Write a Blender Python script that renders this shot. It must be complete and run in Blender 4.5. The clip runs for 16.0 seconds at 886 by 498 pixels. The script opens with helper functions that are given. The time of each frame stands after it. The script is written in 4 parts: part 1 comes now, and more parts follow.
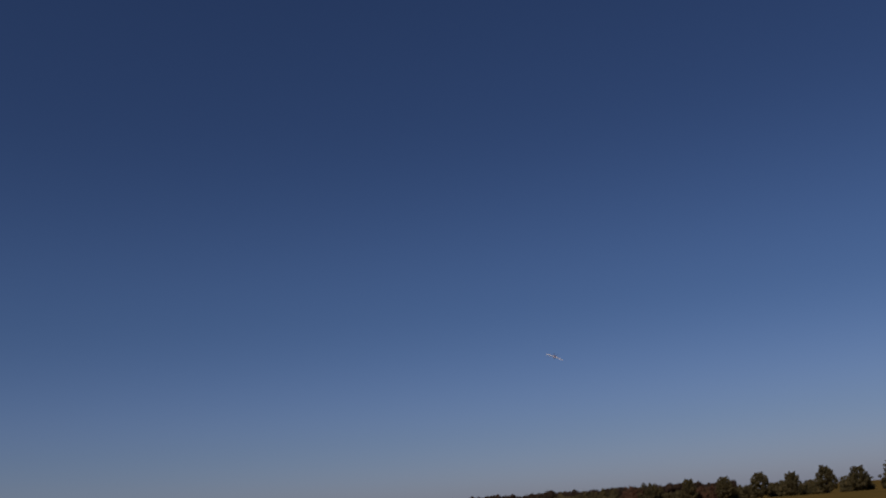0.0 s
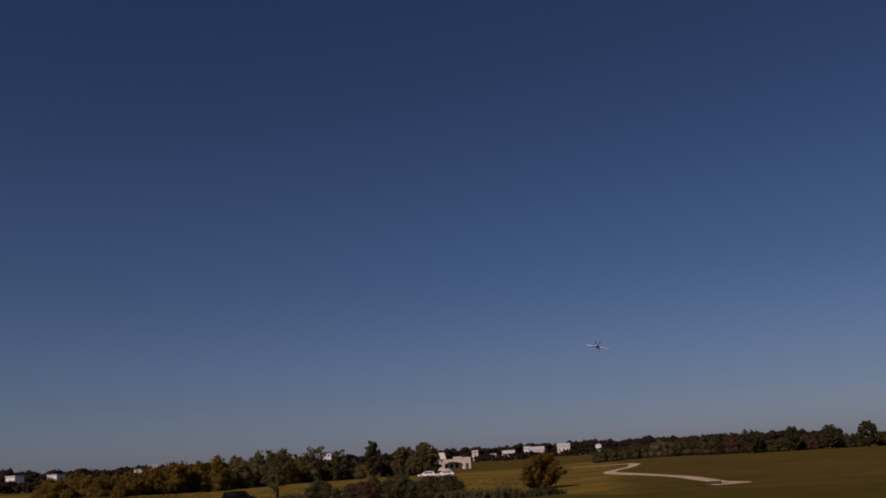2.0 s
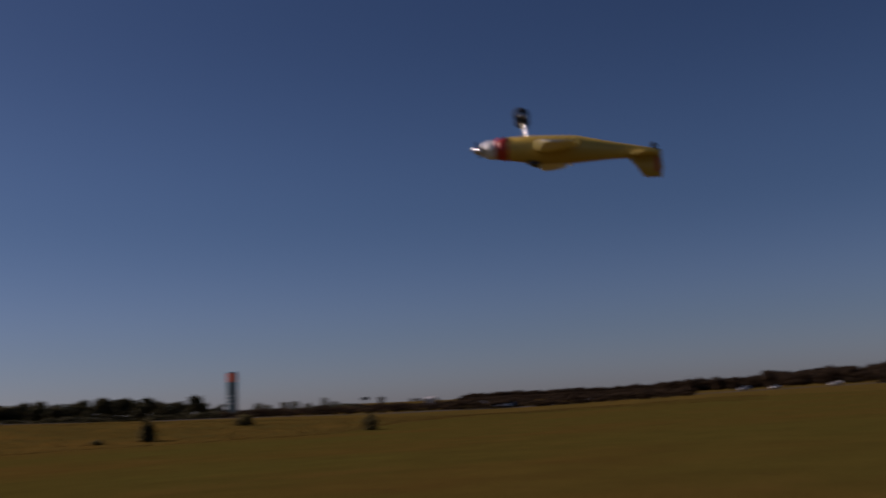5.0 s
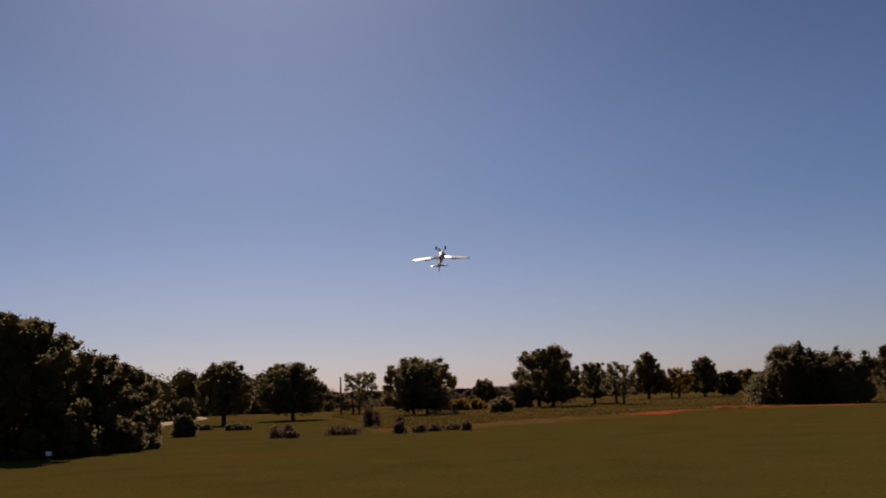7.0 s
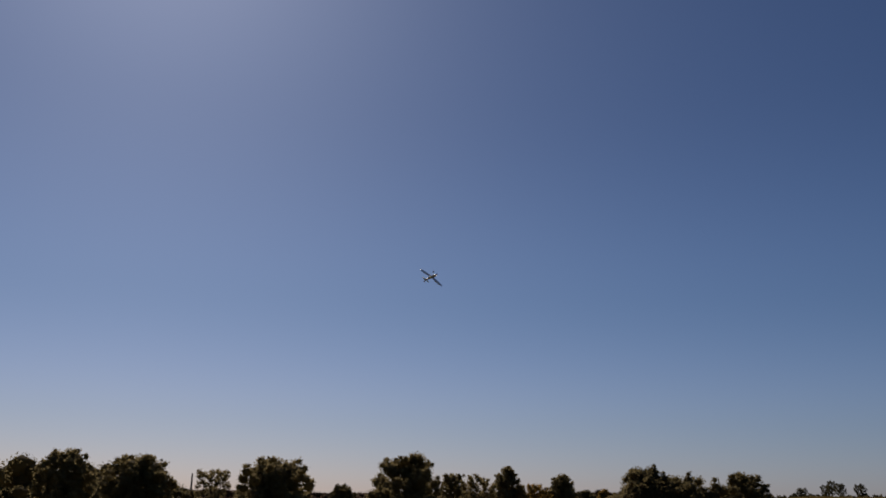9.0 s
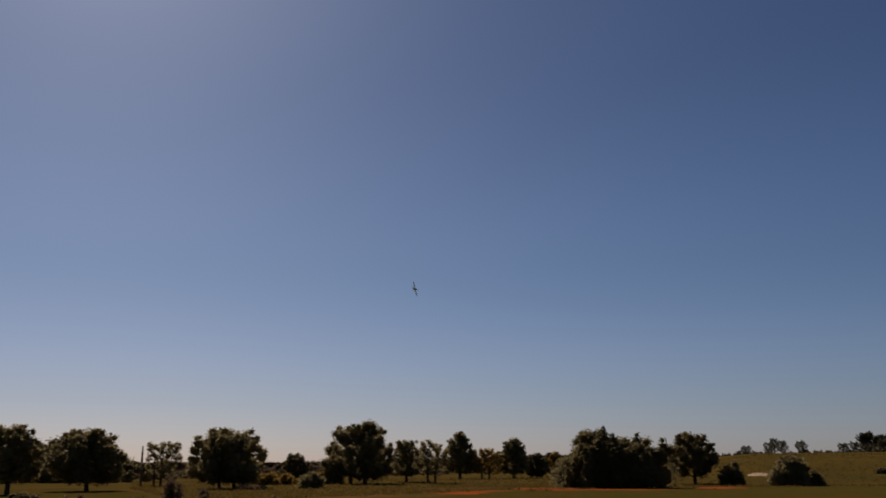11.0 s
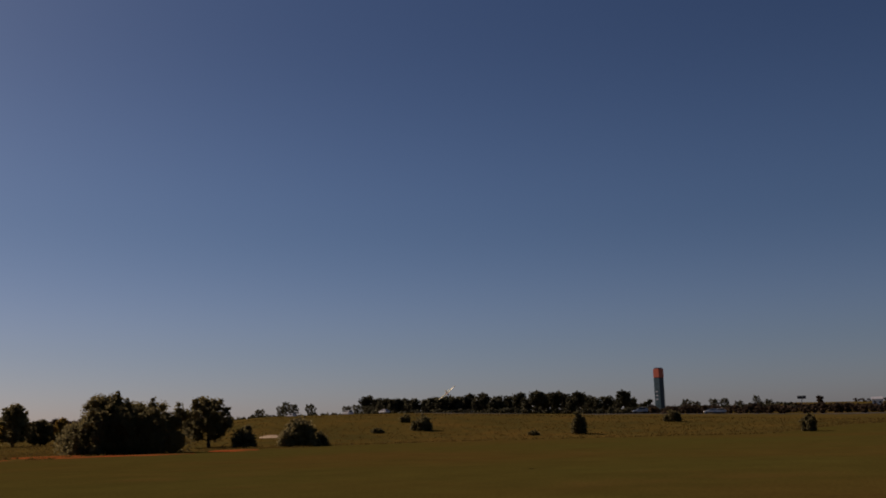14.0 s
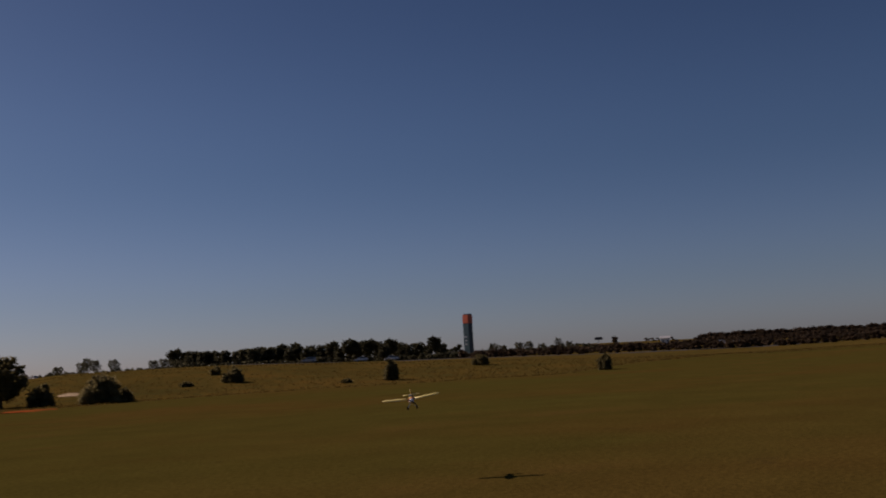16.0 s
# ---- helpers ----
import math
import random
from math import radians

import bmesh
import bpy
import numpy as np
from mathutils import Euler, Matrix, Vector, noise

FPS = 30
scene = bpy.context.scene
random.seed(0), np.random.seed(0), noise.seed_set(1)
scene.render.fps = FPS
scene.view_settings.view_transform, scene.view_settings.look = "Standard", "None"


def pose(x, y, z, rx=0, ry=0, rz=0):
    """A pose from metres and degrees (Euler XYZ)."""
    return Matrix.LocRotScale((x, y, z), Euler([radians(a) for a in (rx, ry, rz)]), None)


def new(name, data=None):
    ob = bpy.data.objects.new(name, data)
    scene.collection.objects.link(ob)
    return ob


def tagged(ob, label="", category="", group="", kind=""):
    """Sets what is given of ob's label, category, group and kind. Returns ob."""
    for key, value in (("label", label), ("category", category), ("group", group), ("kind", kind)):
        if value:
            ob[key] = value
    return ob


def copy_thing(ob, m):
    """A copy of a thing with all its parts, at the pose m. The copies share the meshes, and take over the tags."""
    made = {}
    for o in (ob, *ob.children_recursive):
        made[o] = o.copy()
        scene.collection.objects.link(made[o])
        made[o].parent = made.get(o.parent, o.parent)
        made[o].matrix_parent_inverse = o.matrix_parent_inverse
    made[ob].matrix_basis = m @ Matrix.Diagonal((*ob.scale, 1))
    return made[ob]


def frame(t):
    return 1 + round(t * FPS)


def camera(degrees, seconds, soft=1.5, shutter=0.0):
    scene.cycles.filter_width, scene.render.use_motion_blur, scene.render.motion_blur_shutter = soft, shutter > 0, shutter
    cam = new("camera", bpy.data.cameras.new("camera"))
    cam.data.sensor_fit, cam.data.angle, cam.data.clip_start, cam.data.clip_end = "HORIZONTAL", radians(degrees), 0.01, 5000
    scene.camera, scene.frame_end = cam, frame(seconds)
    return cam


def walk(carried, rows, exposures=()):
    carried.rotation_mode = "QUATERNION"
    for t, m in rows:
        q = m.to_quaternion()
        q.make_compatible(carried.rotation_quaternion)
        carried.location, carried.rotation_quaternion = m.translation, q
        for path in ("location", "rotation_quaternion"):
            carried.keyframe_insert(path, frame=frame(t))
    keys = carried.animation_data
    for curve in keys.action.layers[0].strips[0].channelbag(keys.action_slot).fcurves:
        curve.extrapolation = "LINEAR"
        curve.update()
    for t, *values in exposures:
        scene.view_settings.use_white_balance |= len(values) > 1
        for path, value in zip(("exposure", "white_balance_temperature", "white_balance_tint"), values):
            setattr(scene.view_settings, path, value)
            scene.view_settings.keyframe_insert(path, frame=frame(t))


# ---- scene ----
EYE = 1.7
SUN_AZ, SUN_EL = 11.5, 37.0          # degrees to the left of +y, and up


def aim(yaw, pitch, roll):
    """The camera's pose: degrees to the left of +y, up, and lean."""
    return pose(0, 0, EYE, 90 + pitch, 0, yaw) @ pose(0, 0, 0, 0, 0, roll)


LOOKS = [
    (0.0, -134.28, 16.05, -4.40),
    (0.1, -133.37, 14.84, -4.02),
    (0.2, -132.71, 14.08, -3.89),
    (0.5, -131.22, 13.00, -3.65),
    (1.0, -129.76, 12.54, -3.45),
    (1.5, -128.00, 12.73, -3.36),
    (2.0, -127.97, 13.09, -3.22),
    (2.5, -129.89, 13.37, -2.79),
    (3.0, -127.86, 13.41, -2.45),
    (3.5, -121.84, 12.94, -1.75),
    (4.0, -111.45, 11.66, -2.43),
    (4.2, -106.29, 11.05, -2.94),
    (4.5, -96.50, 10.40, -3.30),
    (4.8, -80.00, 10.00, -3.50),
    (5.1, -58.00, 9.80, -3.50),
    (5.4, -35.00, 9.80, -3.40),
    (5.7, -14.00, 9.80, -3.20),
    (6.0, 2.50, 9.80, -3.00),
    (6.3, 7.76, 9.61, -2.87),
    (6.5, 6.12, 8.76, -2.76),
    (7.0, 0.00, 9.04, -2.06),
    (7.5, -1.38, 10.74, -1.16),
    (8.0, -2.20, 12.88, -0.41),
    (8.5, -4.43, 14.97, 0.83),
    (8.7, -6.29, 15.39, 1.33),
    (9.4, -8.60, 14.90, 0.80),
    (10.1, -8.00, 14.20, 0.10),
    (10.8, -9.48, 13.59, -0.34),
    (11.0, -11.06, 13.33, -0.34),
    (11.5, -14.76, 13.31, 0.34),
    (12.0, -21.28, 13.60, 0.47),
    (12.5, -27.12, 13.92, 0.41),
    (13.0, -32.39, 12.87, -0.33),
    (13.5, -36.43, 11.95, -0.47),
    (14.0, -39.85, 10.73, -1.59),
    (14.5, -41.39, 9.17, -2.24),
    (15.0, -45.25, 8.66, -2.73),
    (15.5, -46.47, 8.20, -3.06),
    (16.0, -51.32, 7.10, -3.54),
]
cam = camera(50.85, 16.0, soft=1.8, shutter=0.2)
walk(cam, [(t, aim(y, p, r)) for t, y, p, r in LOOKS],
     exposures=[(0, -0.52, 5850, 32), (0.6, -0.60, 5950, 33), (1.2, -0.84, 6050, 34), (4.2, -0.78, 6050, 33), (6.3, -0.30, 6500, 33), (7.0, -0.34, 6400, 31), (7.4, -0.49, 6000, 27), (8.5, -0.51, 6050, 26), (11.0, -0.49, 6400, 25), (12.5, -0.48, 6600, 27), (14.5, -0.62, 6600, 29), (16.0, -0.62, 6450, 30)])

# ---------------------------------------------------------------- light
world = bpy.data.worlds.new("sky")
scene.world = world
world.use_nodes = True
wn, wl = world.node_tree.nodes, world.node_tree.links
sky = wn.new("ShaderNodeTexSky")
sky.sky_type, sky.sun_disc = "NISHITA", False
sky.sun_elevation, sky.sun_rotation = radians(SUN_EL), radians(-SUN_AZ)
sky.altitude, sky.air_density, sky.dust_density, sky.ozone_density = 100, 1.0, 0.75, 5.0
coord, axes, deep, tint = (wn.new(k) for k in ("ShaderNodeTexCoord", "ShaderNodeSeparateXYZ", "ShaderNodeValToRGB", "ShaderNodeMix"))
for stop, (at_sine, shade) in enumerate([(0.0, (0.735, 0.755, 0.835)), (0.09, (0.67, 0.70, 0.73)), (0.22, (0.54, 0.62, 0.645)), (0.42, (0.44, 0.515, 0.555)), (1.0, (0.44, 0.515, 0.56))]):
    knot = deep.color_ramp.elements[stop] if stop < 2 else deep.color_ramp.elements.new(at_sine)
    knot.position, knot.color = at_sine, (*shade, 1)
deep.color_ramp.interpolation = "EASE"
tint.data_type, tint.blend_type = "RGBA", "MULTIPLY"
tint.inputs[0].default_value = 1.0
wl.new(coord.outputs["Generated"], axes.inputs[0])
wl.new(axes.outputs["Z"], deep.inputs[0])
wl.new(sky.outputs[0], tint.inputs[6])
wl.new(deep.outputs[0], tint.inputs[7])
wl.new(tint.outputs[2], wn["Background"].inputs[0])
wn["Background"].inputs[1].default_value = 0.078

sun = new("sun", bpy.data.lights.new("sun", "SUN"))
sun.data.energy, sun.data.angle, sun.data.color = 4.9, radians(0.53), (1.0, 0.88, 0.70)
sun.matrix_world = pose(0, 0, 60, 90 - SUN_EL, 0, SUN_AZ + 180)

# ---------------------------------------------------------------- materials


class Mat:
    """A node material with short ways to add the usual nodes."""

    def __init__(self, name, rough=0.8, metal=0.0):
        self.m = bpy.data.materials.new(name)
        self.m.use_nodes = True
        self.n, self.l = self.m.node_tree.nodes, self.m.node_tree.links
        self.b = self.n["Principled BSDF"]
        self.b.inputs["Roughness"].default_value = rough
        self.b.inputs["Metallic"].default_value = metal
        self.geo = self.n.new("ShaderNodeNewGeometry")
        self.tex = self.n.new("ShaderNodeTexCoord")

    def noise(self, scale, detail=4, world=True, rough=0.6):
        t = self.n.new("ShaderNodeTexNoise")
        t.inputs["Scale"].default_value, t.inputs["Detail"].default_value = scale, detail
        t.inputs["Roughness"].default_value = rough
        self.l.new(self.geo.outputs["Position"] if world else self.tex.outputs["Object"], t.inputs["Vector"])
        return t.outputs["Fac"]

    def ramp(self, fac, *stops):
        r = self.n.new("ShaderNodeValToRGB")
        e = r.color_ramp.elements
        while len(e) < len(stops):
            e.new(0.5)
        for k, (at, col) in zip(e, stops):
            k.position, k.color = at, (*col, 1)
        self.l.new(fac, r.inputs[0])
        return r.outputs[0]

    def mix(self, fac, a, b, mode="MIX"):
        x = self.n.new("ShaderNodeMix")
        x.data_type, x.blend_type = "RGBA", mode
        for sock, v in ((x.inputs[0], fac), (x.inputs[6], a), (x.inputs[7], b)):
            if isinstance(v, (int, float)):
                sock.default_value = v
            elif isinstance(v, tuple):
                sock.default_value = (*v, 1)
            else:
                self.l.new(v, sock)
        return x.outputs[2]

    def colour(self, c):
        if isinstance(c, tuple):
            self.b.inputs["Base Color"].default_value = (*c, 1)
        else:
            self.l.new(c, self.b.inputs["Base Color"])
        return self

    def bump(self, fac, strength, distance):
        b = self.n.new("ShaderNodeBump")
        b.inputs["Strength"].default_value, b.inputs["Distance"].default_value = strength, distance
        self.l.new(fac, b.inputs["Height"])
        self.l.new(b.outputs[0], self.b.inputs["Normal"])
        return self


def paint(name, col, rough=0.5, metal=0.0, scale=3.0, vary=0.18, spec=0.5):
    """Painted or plain surface with faint dirt at two scales."""
    m = Mat(name, rough, metal)
    m.b.inputs["Specular IOR Level"].default_value = spec
    dark = tuple(c * (1 - vary) for c in col)
    c = m.mix(m.noise(scale, 5, False), dark, col)
    c = m.mix(m.ramp(m.noise(scale * 9, 3, False), (0.35, (0, 0, 0)), (0.75, (1, 1, 1))), c, tuple(c_ * (1 - vary * 0.6) for c_ in col))
    m.colour(c)
    m.bump(m.noise(scale * 14, 3, False), 0.15, 0.01)
    return m.m


def leaf_mat(name, a, b, c, through_leaf=0.6):
    """Foliage: three greens, changing leaf by leaf and tree by tree."""
    m = Mat(name, 0.85)
    r = m.ramp(m.geo.outputs["Random Per Island"], (0.0, a), (0.55, b), (1.0, c))
    info = m.n.new("ShaderNodeObjectInfo")
    r = m.mix(m.ramp(info.outputs["Random"], (0, (0.0,) * 3), (1, (0.5,) * 3)), r, b)
    m.colour(m.mix(m.ramp(m.noise(0.9, 3), (0.35, (0, 0, 0)), (0.7, (0.6,) * 3)), r, tuple(x * 0.6 for x in b)))
    m.b.inputs["Specular IOR Level"].default_value = 0.06
    tr = m.n.new("ShaderNodeBsdfTranslucent")
    tr.inputs[0].default_value = (b[0] * 2.0, b[1] * 1.9, b[2] * 1.9, 1)
    mx = m.n.new("ShaderNodeMixShader")
    mx.inputs[0].default_value = through_leaf
    m.l.new(m.b.outputs[0], mx.inputs[1])
    m.l.new(tr.outputs[0], mx.inputs[2])
    m.l.new(mx.outputs[0], m.n["Material Output"].inputs[0])
    return m.m


def ground_mat():
    """Mown grass, rough tawny grass and yellow meadow, which meet along ragged lines."""
    m = Mat("field_grass", 0.92)

    def edge(attribute, ragged):
        """1 past the line where the attribute's distance passes nought."""
        a = m.n.new("ShaderNodeAttribute")
        a.attribute_name = attribute
        add = m.n.new("ShaderNodeMath")
        add.operation = "MULTIPLY_ADD"
        m.l.new(m.noise(0.22, 5), add.inputs[0])
        add.inputs[1].default_value = ragged
        m.l.new(a.outputs["Fac"], add.inputs[2])
        return m.ramp(add.outputs[0], (0.46 + ragged * 0.5, (0, 0, 0)), (0.54 + ragged * 0.5, (1, 1, 1)))

    big = m.ramp(m.noise(0.035, 4), (0.36, (0.100, 0.058, 0.014)), (0.48, (0.080, 0.062, 0.013)), (0.64, (0.077, 0.068, 0.014)))
    mid = m.ramp(m.noise(0.35, 5), (0.3, (0.060, 0.045, 0.010)), (0.7, (0.112, 0.084, 0.018)))
    mown = m.mix(0.35, big, mid)
    mown = m.mix(m.ramp(m.noise(0.09, 6, True, 0.7), (0.55, (0, 0, 0)), (0.72, (0.55,) * 3)), mown, (0.120, 0.062, 0.018))
    mown = m.mix(m.ramp(m.noise(0.6, 6, True, 0.75), (0.60, (0, 0, 0)), (0.74, (0.5,) * 3)), mown, (0.050, 0.034, 0.012))
    mown = m.mix(0.6, mown, m.ramp(m.noise(9.0, 4), (0.3, (0.57,) * 3), (0.7, (1.18,) * 3)), "MULTIPLY")
    rough = m.ramp(m.noise(0.07, 5), (0.3, (0.075, 0.054, 0.013)), (0.52, (0.112, 0.072, 0.016)), (0.7, (0.140, 0.080, 0.018)))
    rough = m.mix(m.ramp(m.noise(0.5, 5), (0.4, (0, 0, 0)), (0.65, (0.7,) * 3)), rough, (0.070, 0.062, 0.018))
    coarse = m.ramp(m.noise(4.0, 4), (0.3, (0.5,) * 3), (0.7, (1.3,) * 3))
    rough = m.mix(0.5, rough, coarse, "MULTIPLY")
    meadow = m.ramp(m.noise(0.06, 5), (0.35, (0.240, 0.142, 0.024)), (0.6, (0.130, 0.095, 0.021)))
    meadow = m.mix(m.ramp(m.noise(0.4, 5), (0.45, (0, 0, 0)), (0.7, (0.6,) * 3)), meadow, (0.100, 0.078, 0.020))
    meadow = m.mix(0.4, meadow, coarse, "MULTIPLY")
    c = m.mix(edge("past_mown", 0.10), mown, rough)
    m.colour(m.mix(edge("in_meadow", 0.16), c, meadow))
    m.b.inputs["Specular IOR Level"].default_value = 0.0
    m.bump(m.noise(10.0, 5), 0.4, 0.07)
    return m.m


def soil_mat(name, a, b, scale=0.6):
    m = Mat(name, 0.95)
    c = m.mix(m.ramp(m.noise(scale, 5), (0.35, (0, 0, 0)), (0.65, (1, 1, 1))), a, b)
    m.colour(m.mix(0.4, c, m.ramp(m.noise(scale * 12, 4), (0.3, (0.6,) * 3), (0.7, (1.2,) * 3)), "MULTIPLY"))
    m.b.inputs["Specular IOR Level"].default_value = 0.0
    m.bump(m.noise(scale * 8, 4), 0.6, 0.05)
    return m.m


FIELD = ground_mat()
CLAY = soil_mat("red_clay", (0.36, 0.078, 0.020), (0.100, 0.070, 0.018), 0.22)
SOIL = soil_mat("brown_soil", (0.150, 0.078, 0.026), (0.085, 0.064, 0.016), 0.22)
SAND = soil_mat("pale_gravel", (0.56, 0.42, 0.27), (0.43, 0.32, 0.20), 0.4)
ASPHALT = soil_mat("worn_asphalt", (0.09, 0.085, 0.08), (0.06, 0.058, 0.055), 0.3)
BARK = soil_mat("bark", (0.075, 0.055, 0.038), (0.045, 0.034, 0.025), 3.0)
LEAF = leaf_mat("oak_leaves", (0.096, 0.085, 0.037), (0.149, 0.129, 0.056), (0.232, 0.183, 0.083))
LEAF_DARK = leaf_mat("dark_leaves", (0.066, 0.060, 0.026), (0.102, 0.089, 0.038), (0.165, 0.132, 0.056))
LEAF_PINE = leaf_mat("pine_needles", (0.043, 0.045, 0.025), (0.068, 0.066, 0.037), (0.106, 0.095, 0.055))
LEAF_WARM = leaf_mat("autumn_scrub", (0.115, 0.079, 0.016), (0.172, 0.115, 0.023), (0.236, 0.147, 0.032))
LEAF_RUST = leaf_mat("rusty_leaves", (0.095, 0.052, 0.030), (0.125, 0.072, 0.040), (0.100, 0.080, 0.036))
LEAF_GREY = leaf_mat("grey_twigs", (0.11, 0.078, 0.042), (0.14, 0.10, 0.052), (0.09, 0.07, 0.034), 0.35)
LEAF_FAR = leaf_mat("distant_woods", (0.040, 0.029, 0.018), (0.057, 0.041, 0.026), (0.078, 0.054, 0.034))
BLACK_PAINT = paint("black_car_paint", (0.006, 0.005, 0.005), 0.6, spec=0.04)
WHITE_PAINT = paint("white_car_paint", (0.78, 0.76, 0.72), 0.6, spec=0.25)
RUBBER = paint("black_rubber", (0.02, 0.02, 0.02), 0.85)
GLASS = paint("dark_window_glass", (0.010, 0.010, 0.010), 0.35, spec=0.12)
STEEL = paint("galvanised_steel", (0.42, 0.43, 0.44), 0.45, 0.6)
STUCCO = paint("cream_stucco", (0.80, 0.68, 0.54), 0.85, 0, 0.6)
STUCCO_PINK = paint("pink_stucco", (0.80, 0.64, 0.52), 0.85, 0, 0.6)
WHITE_WALL = paint("white_wall", (0.84, 0.82, 0.78), 0.8, 0, 0.6)
ROOF_DARK = paint("dark_roofing", (0.07, 0.062, 0.058), 0.8, 0, 0.8)
ROOF_PALE = paint("pale_metal_roof", (0.55, 0.55, 0.54), 0.5, 0.1, 0.8)
CONCRETE = paint("weathered_concrete", (0.055, 0.05, 0.045), 0.95, 0, 2.0, spec=0.1)
TANK = paint("white_tank_paint", (0.78, 0.78, 0.77), 0.45, 0, 0.2)
TANK_BAND = paint("tank_lettering_blue", (0.10, 0.12, 0.20), 0.5, 0, 0.2)
WOODPOLE = paint("weathered_pole_wood", (0.11, 0.09, 0.072), 0.9, 0, 4)
WIRE = paint("wire_black", (0.03, 0.03, 0.03), 0.6)
TEAL = paint("teal_cladding", (0.055, 0.105, 0.115), 0.4, 0, 0.5)
TEAL_SHADED = paint("shaded_teal", (0.022, 0.034, 0.040), 0.4, 0, 0.5)
ORANGE = paint("orange_red_panel", (0.62, 0.12, 0.045), 0.5, 0, 0.5)
FOAM = paint("pale_yellow_skin", (0.93, 0.78, 0.26), 0.4, 0, 6, 0.08)
FOAM_WHITE = paint("white_skin", (0.86, 0.86, 0.84), 0.45, 0, 6, 0.06, spec=1.0)
FOAM_YELLOW = paint("yellow_foam_skin", (0.58, 0.40, 0.07), 0.4, 0, 6, 0.08)
FOAM_RED = paint("red_trim", (0.55, 0.05, 0.03), 0.4, 0, 6, 0.08)
PLASTIC_BLACK = paint("black_plastic", (0.015, 0.016, 0.02), 0.4, 0, 8)
METAL = paint("bright_metal", (0.7, 0.7, 0.72), 0.25, 0.9, 8)
CANOPY = paint("tinted_canopy", (0.05, 0.06, 0.08), 0.08)

# ---------------------------------------------------------------- terrain
# degrees to the left of +y, then the ground's height 104, 142, 300 and 1000 m out
SWELLS = [
    (45, 0.0, 0.0, 0.0, 6), (15, 0.0, 0.0, 0.0, 5), (-5, 0.0, 0.1, 0.4, 5), (-20, 0.0, 0.5, 2.2, 7),
    (-29, 0.0, 3.4, 5.9, 8), (-38, 0.0, 3.4, 5.8, 9), (-51, 0.0, 2.1, 3.5, 9), (-60, 0.0, 1.3, 2.2, 15),
    (-70, 0.0, 0.3, 0.8, 12), (-81, 0.0, 0.3, 1.6, 9), (-93, 0.0, 0.0, 0.2, 10), (-105, -0.5, -0.3, 0.4, 7),
    (-115, -1.5, -1.8, -0.2, 7), (-124, -1.6, -1.2, -0.5, 8), (-132, -2.0, -1.5, -0.2, 9),
    (-140, -1.5, -0.9, 1.4, 9), (-151, -1.4, -0.6, 0.8, 6), (-170, -0.6, 0.0, 1.0, 6),
]
SWELL_AZ = np.radians([s[0] for s in SWELLS] + [45 - 360])[::-1]
SWELL_Z = np.array([s[1:] for s in SWELLS] + [SWELLS[0][1:]], float)[::-1]


def height(x, y):
    """The ground's height at a place."""
    r = math.hypot(x, y)
    az = math.atan2(-x, y)
    if az > radians(45):
        az -= 2 * math.pi
    zs = [float(np.interp(az, SWELL_AZ, SWELL_Z[:, k])) for k in range(4)]
    z = float(np.interp(r, (0, 30, 104, 142, 300, 1000, 4500), (0, 0, *zs, zs[3])))
    z += 0.3 * min(1, max(0, (r - 108) / 40)) * min(1, max(0, (500 - r) / 120)) * noise.noise((x * 0.035, y * 0.035, 2.7))
    return z + 0.05 * min(1, r / 60) * noise.noise((x * 0.06, y * 0.06, 0.3))


def polar(az, r):
    a = radians(az)
    return -math.sin(a) * r, math.cos(a) * r


def spot(az, r, lift=0.0):
    """A place on the ground, by its bearing and distance."""
    x, y = polar(az, r)
    return Vector((x, y, height(x, y) + lift))


def mown_edge(az):
    """How far the mown field reaches."""
    e = float(np.interp(az, (-180, -151, -137, -134, -118, -105, -93, -78, -70, -65, -58, -54, -38, -27, -18, -8, 4.5, 7, 12, 18, 26, 34, 60, 179),
                        (64, 60, 66, 92, 108, 190, 240, 225, 187, 135, 100, 101, 101, 91, 80, 60, 49, 92, 105, 98, 60, 44, 60, 120)))
    return e * (1 + 0.03 * noise.noise((az * 0.4, 0.7, 0.1)))


def mesh_object(name, bm_or_data, material, parent=None, label=""):
    if isinstance(bm_or_data, bmesh.types.BMesh):
        me = bpy.data.meshes.new(name)
        bm_or_data.to_mesh(me)
        bm_or_data.free()
    else:
        me = bm_or_data
    mats = material if isinstance(material, (list, tuple)) else [material]
    for m in mats:
        if m.name not in me.materials:
            me.materials.append(m)
    ob = new(name, me)
    ob.parent = parent
    if label:
        ob["label"] = label
    return ob


part = mesh_object


def raw_mesh(name, verts, faces, smooth=False):
    me = bpy.data.meshes.new(name)
    me.from_pydata(verts, [], faces)
    if smooth:
        me.polygons.foreach_set("use_smooth", [True] * len(me.polygons))
    me.update()
    return me


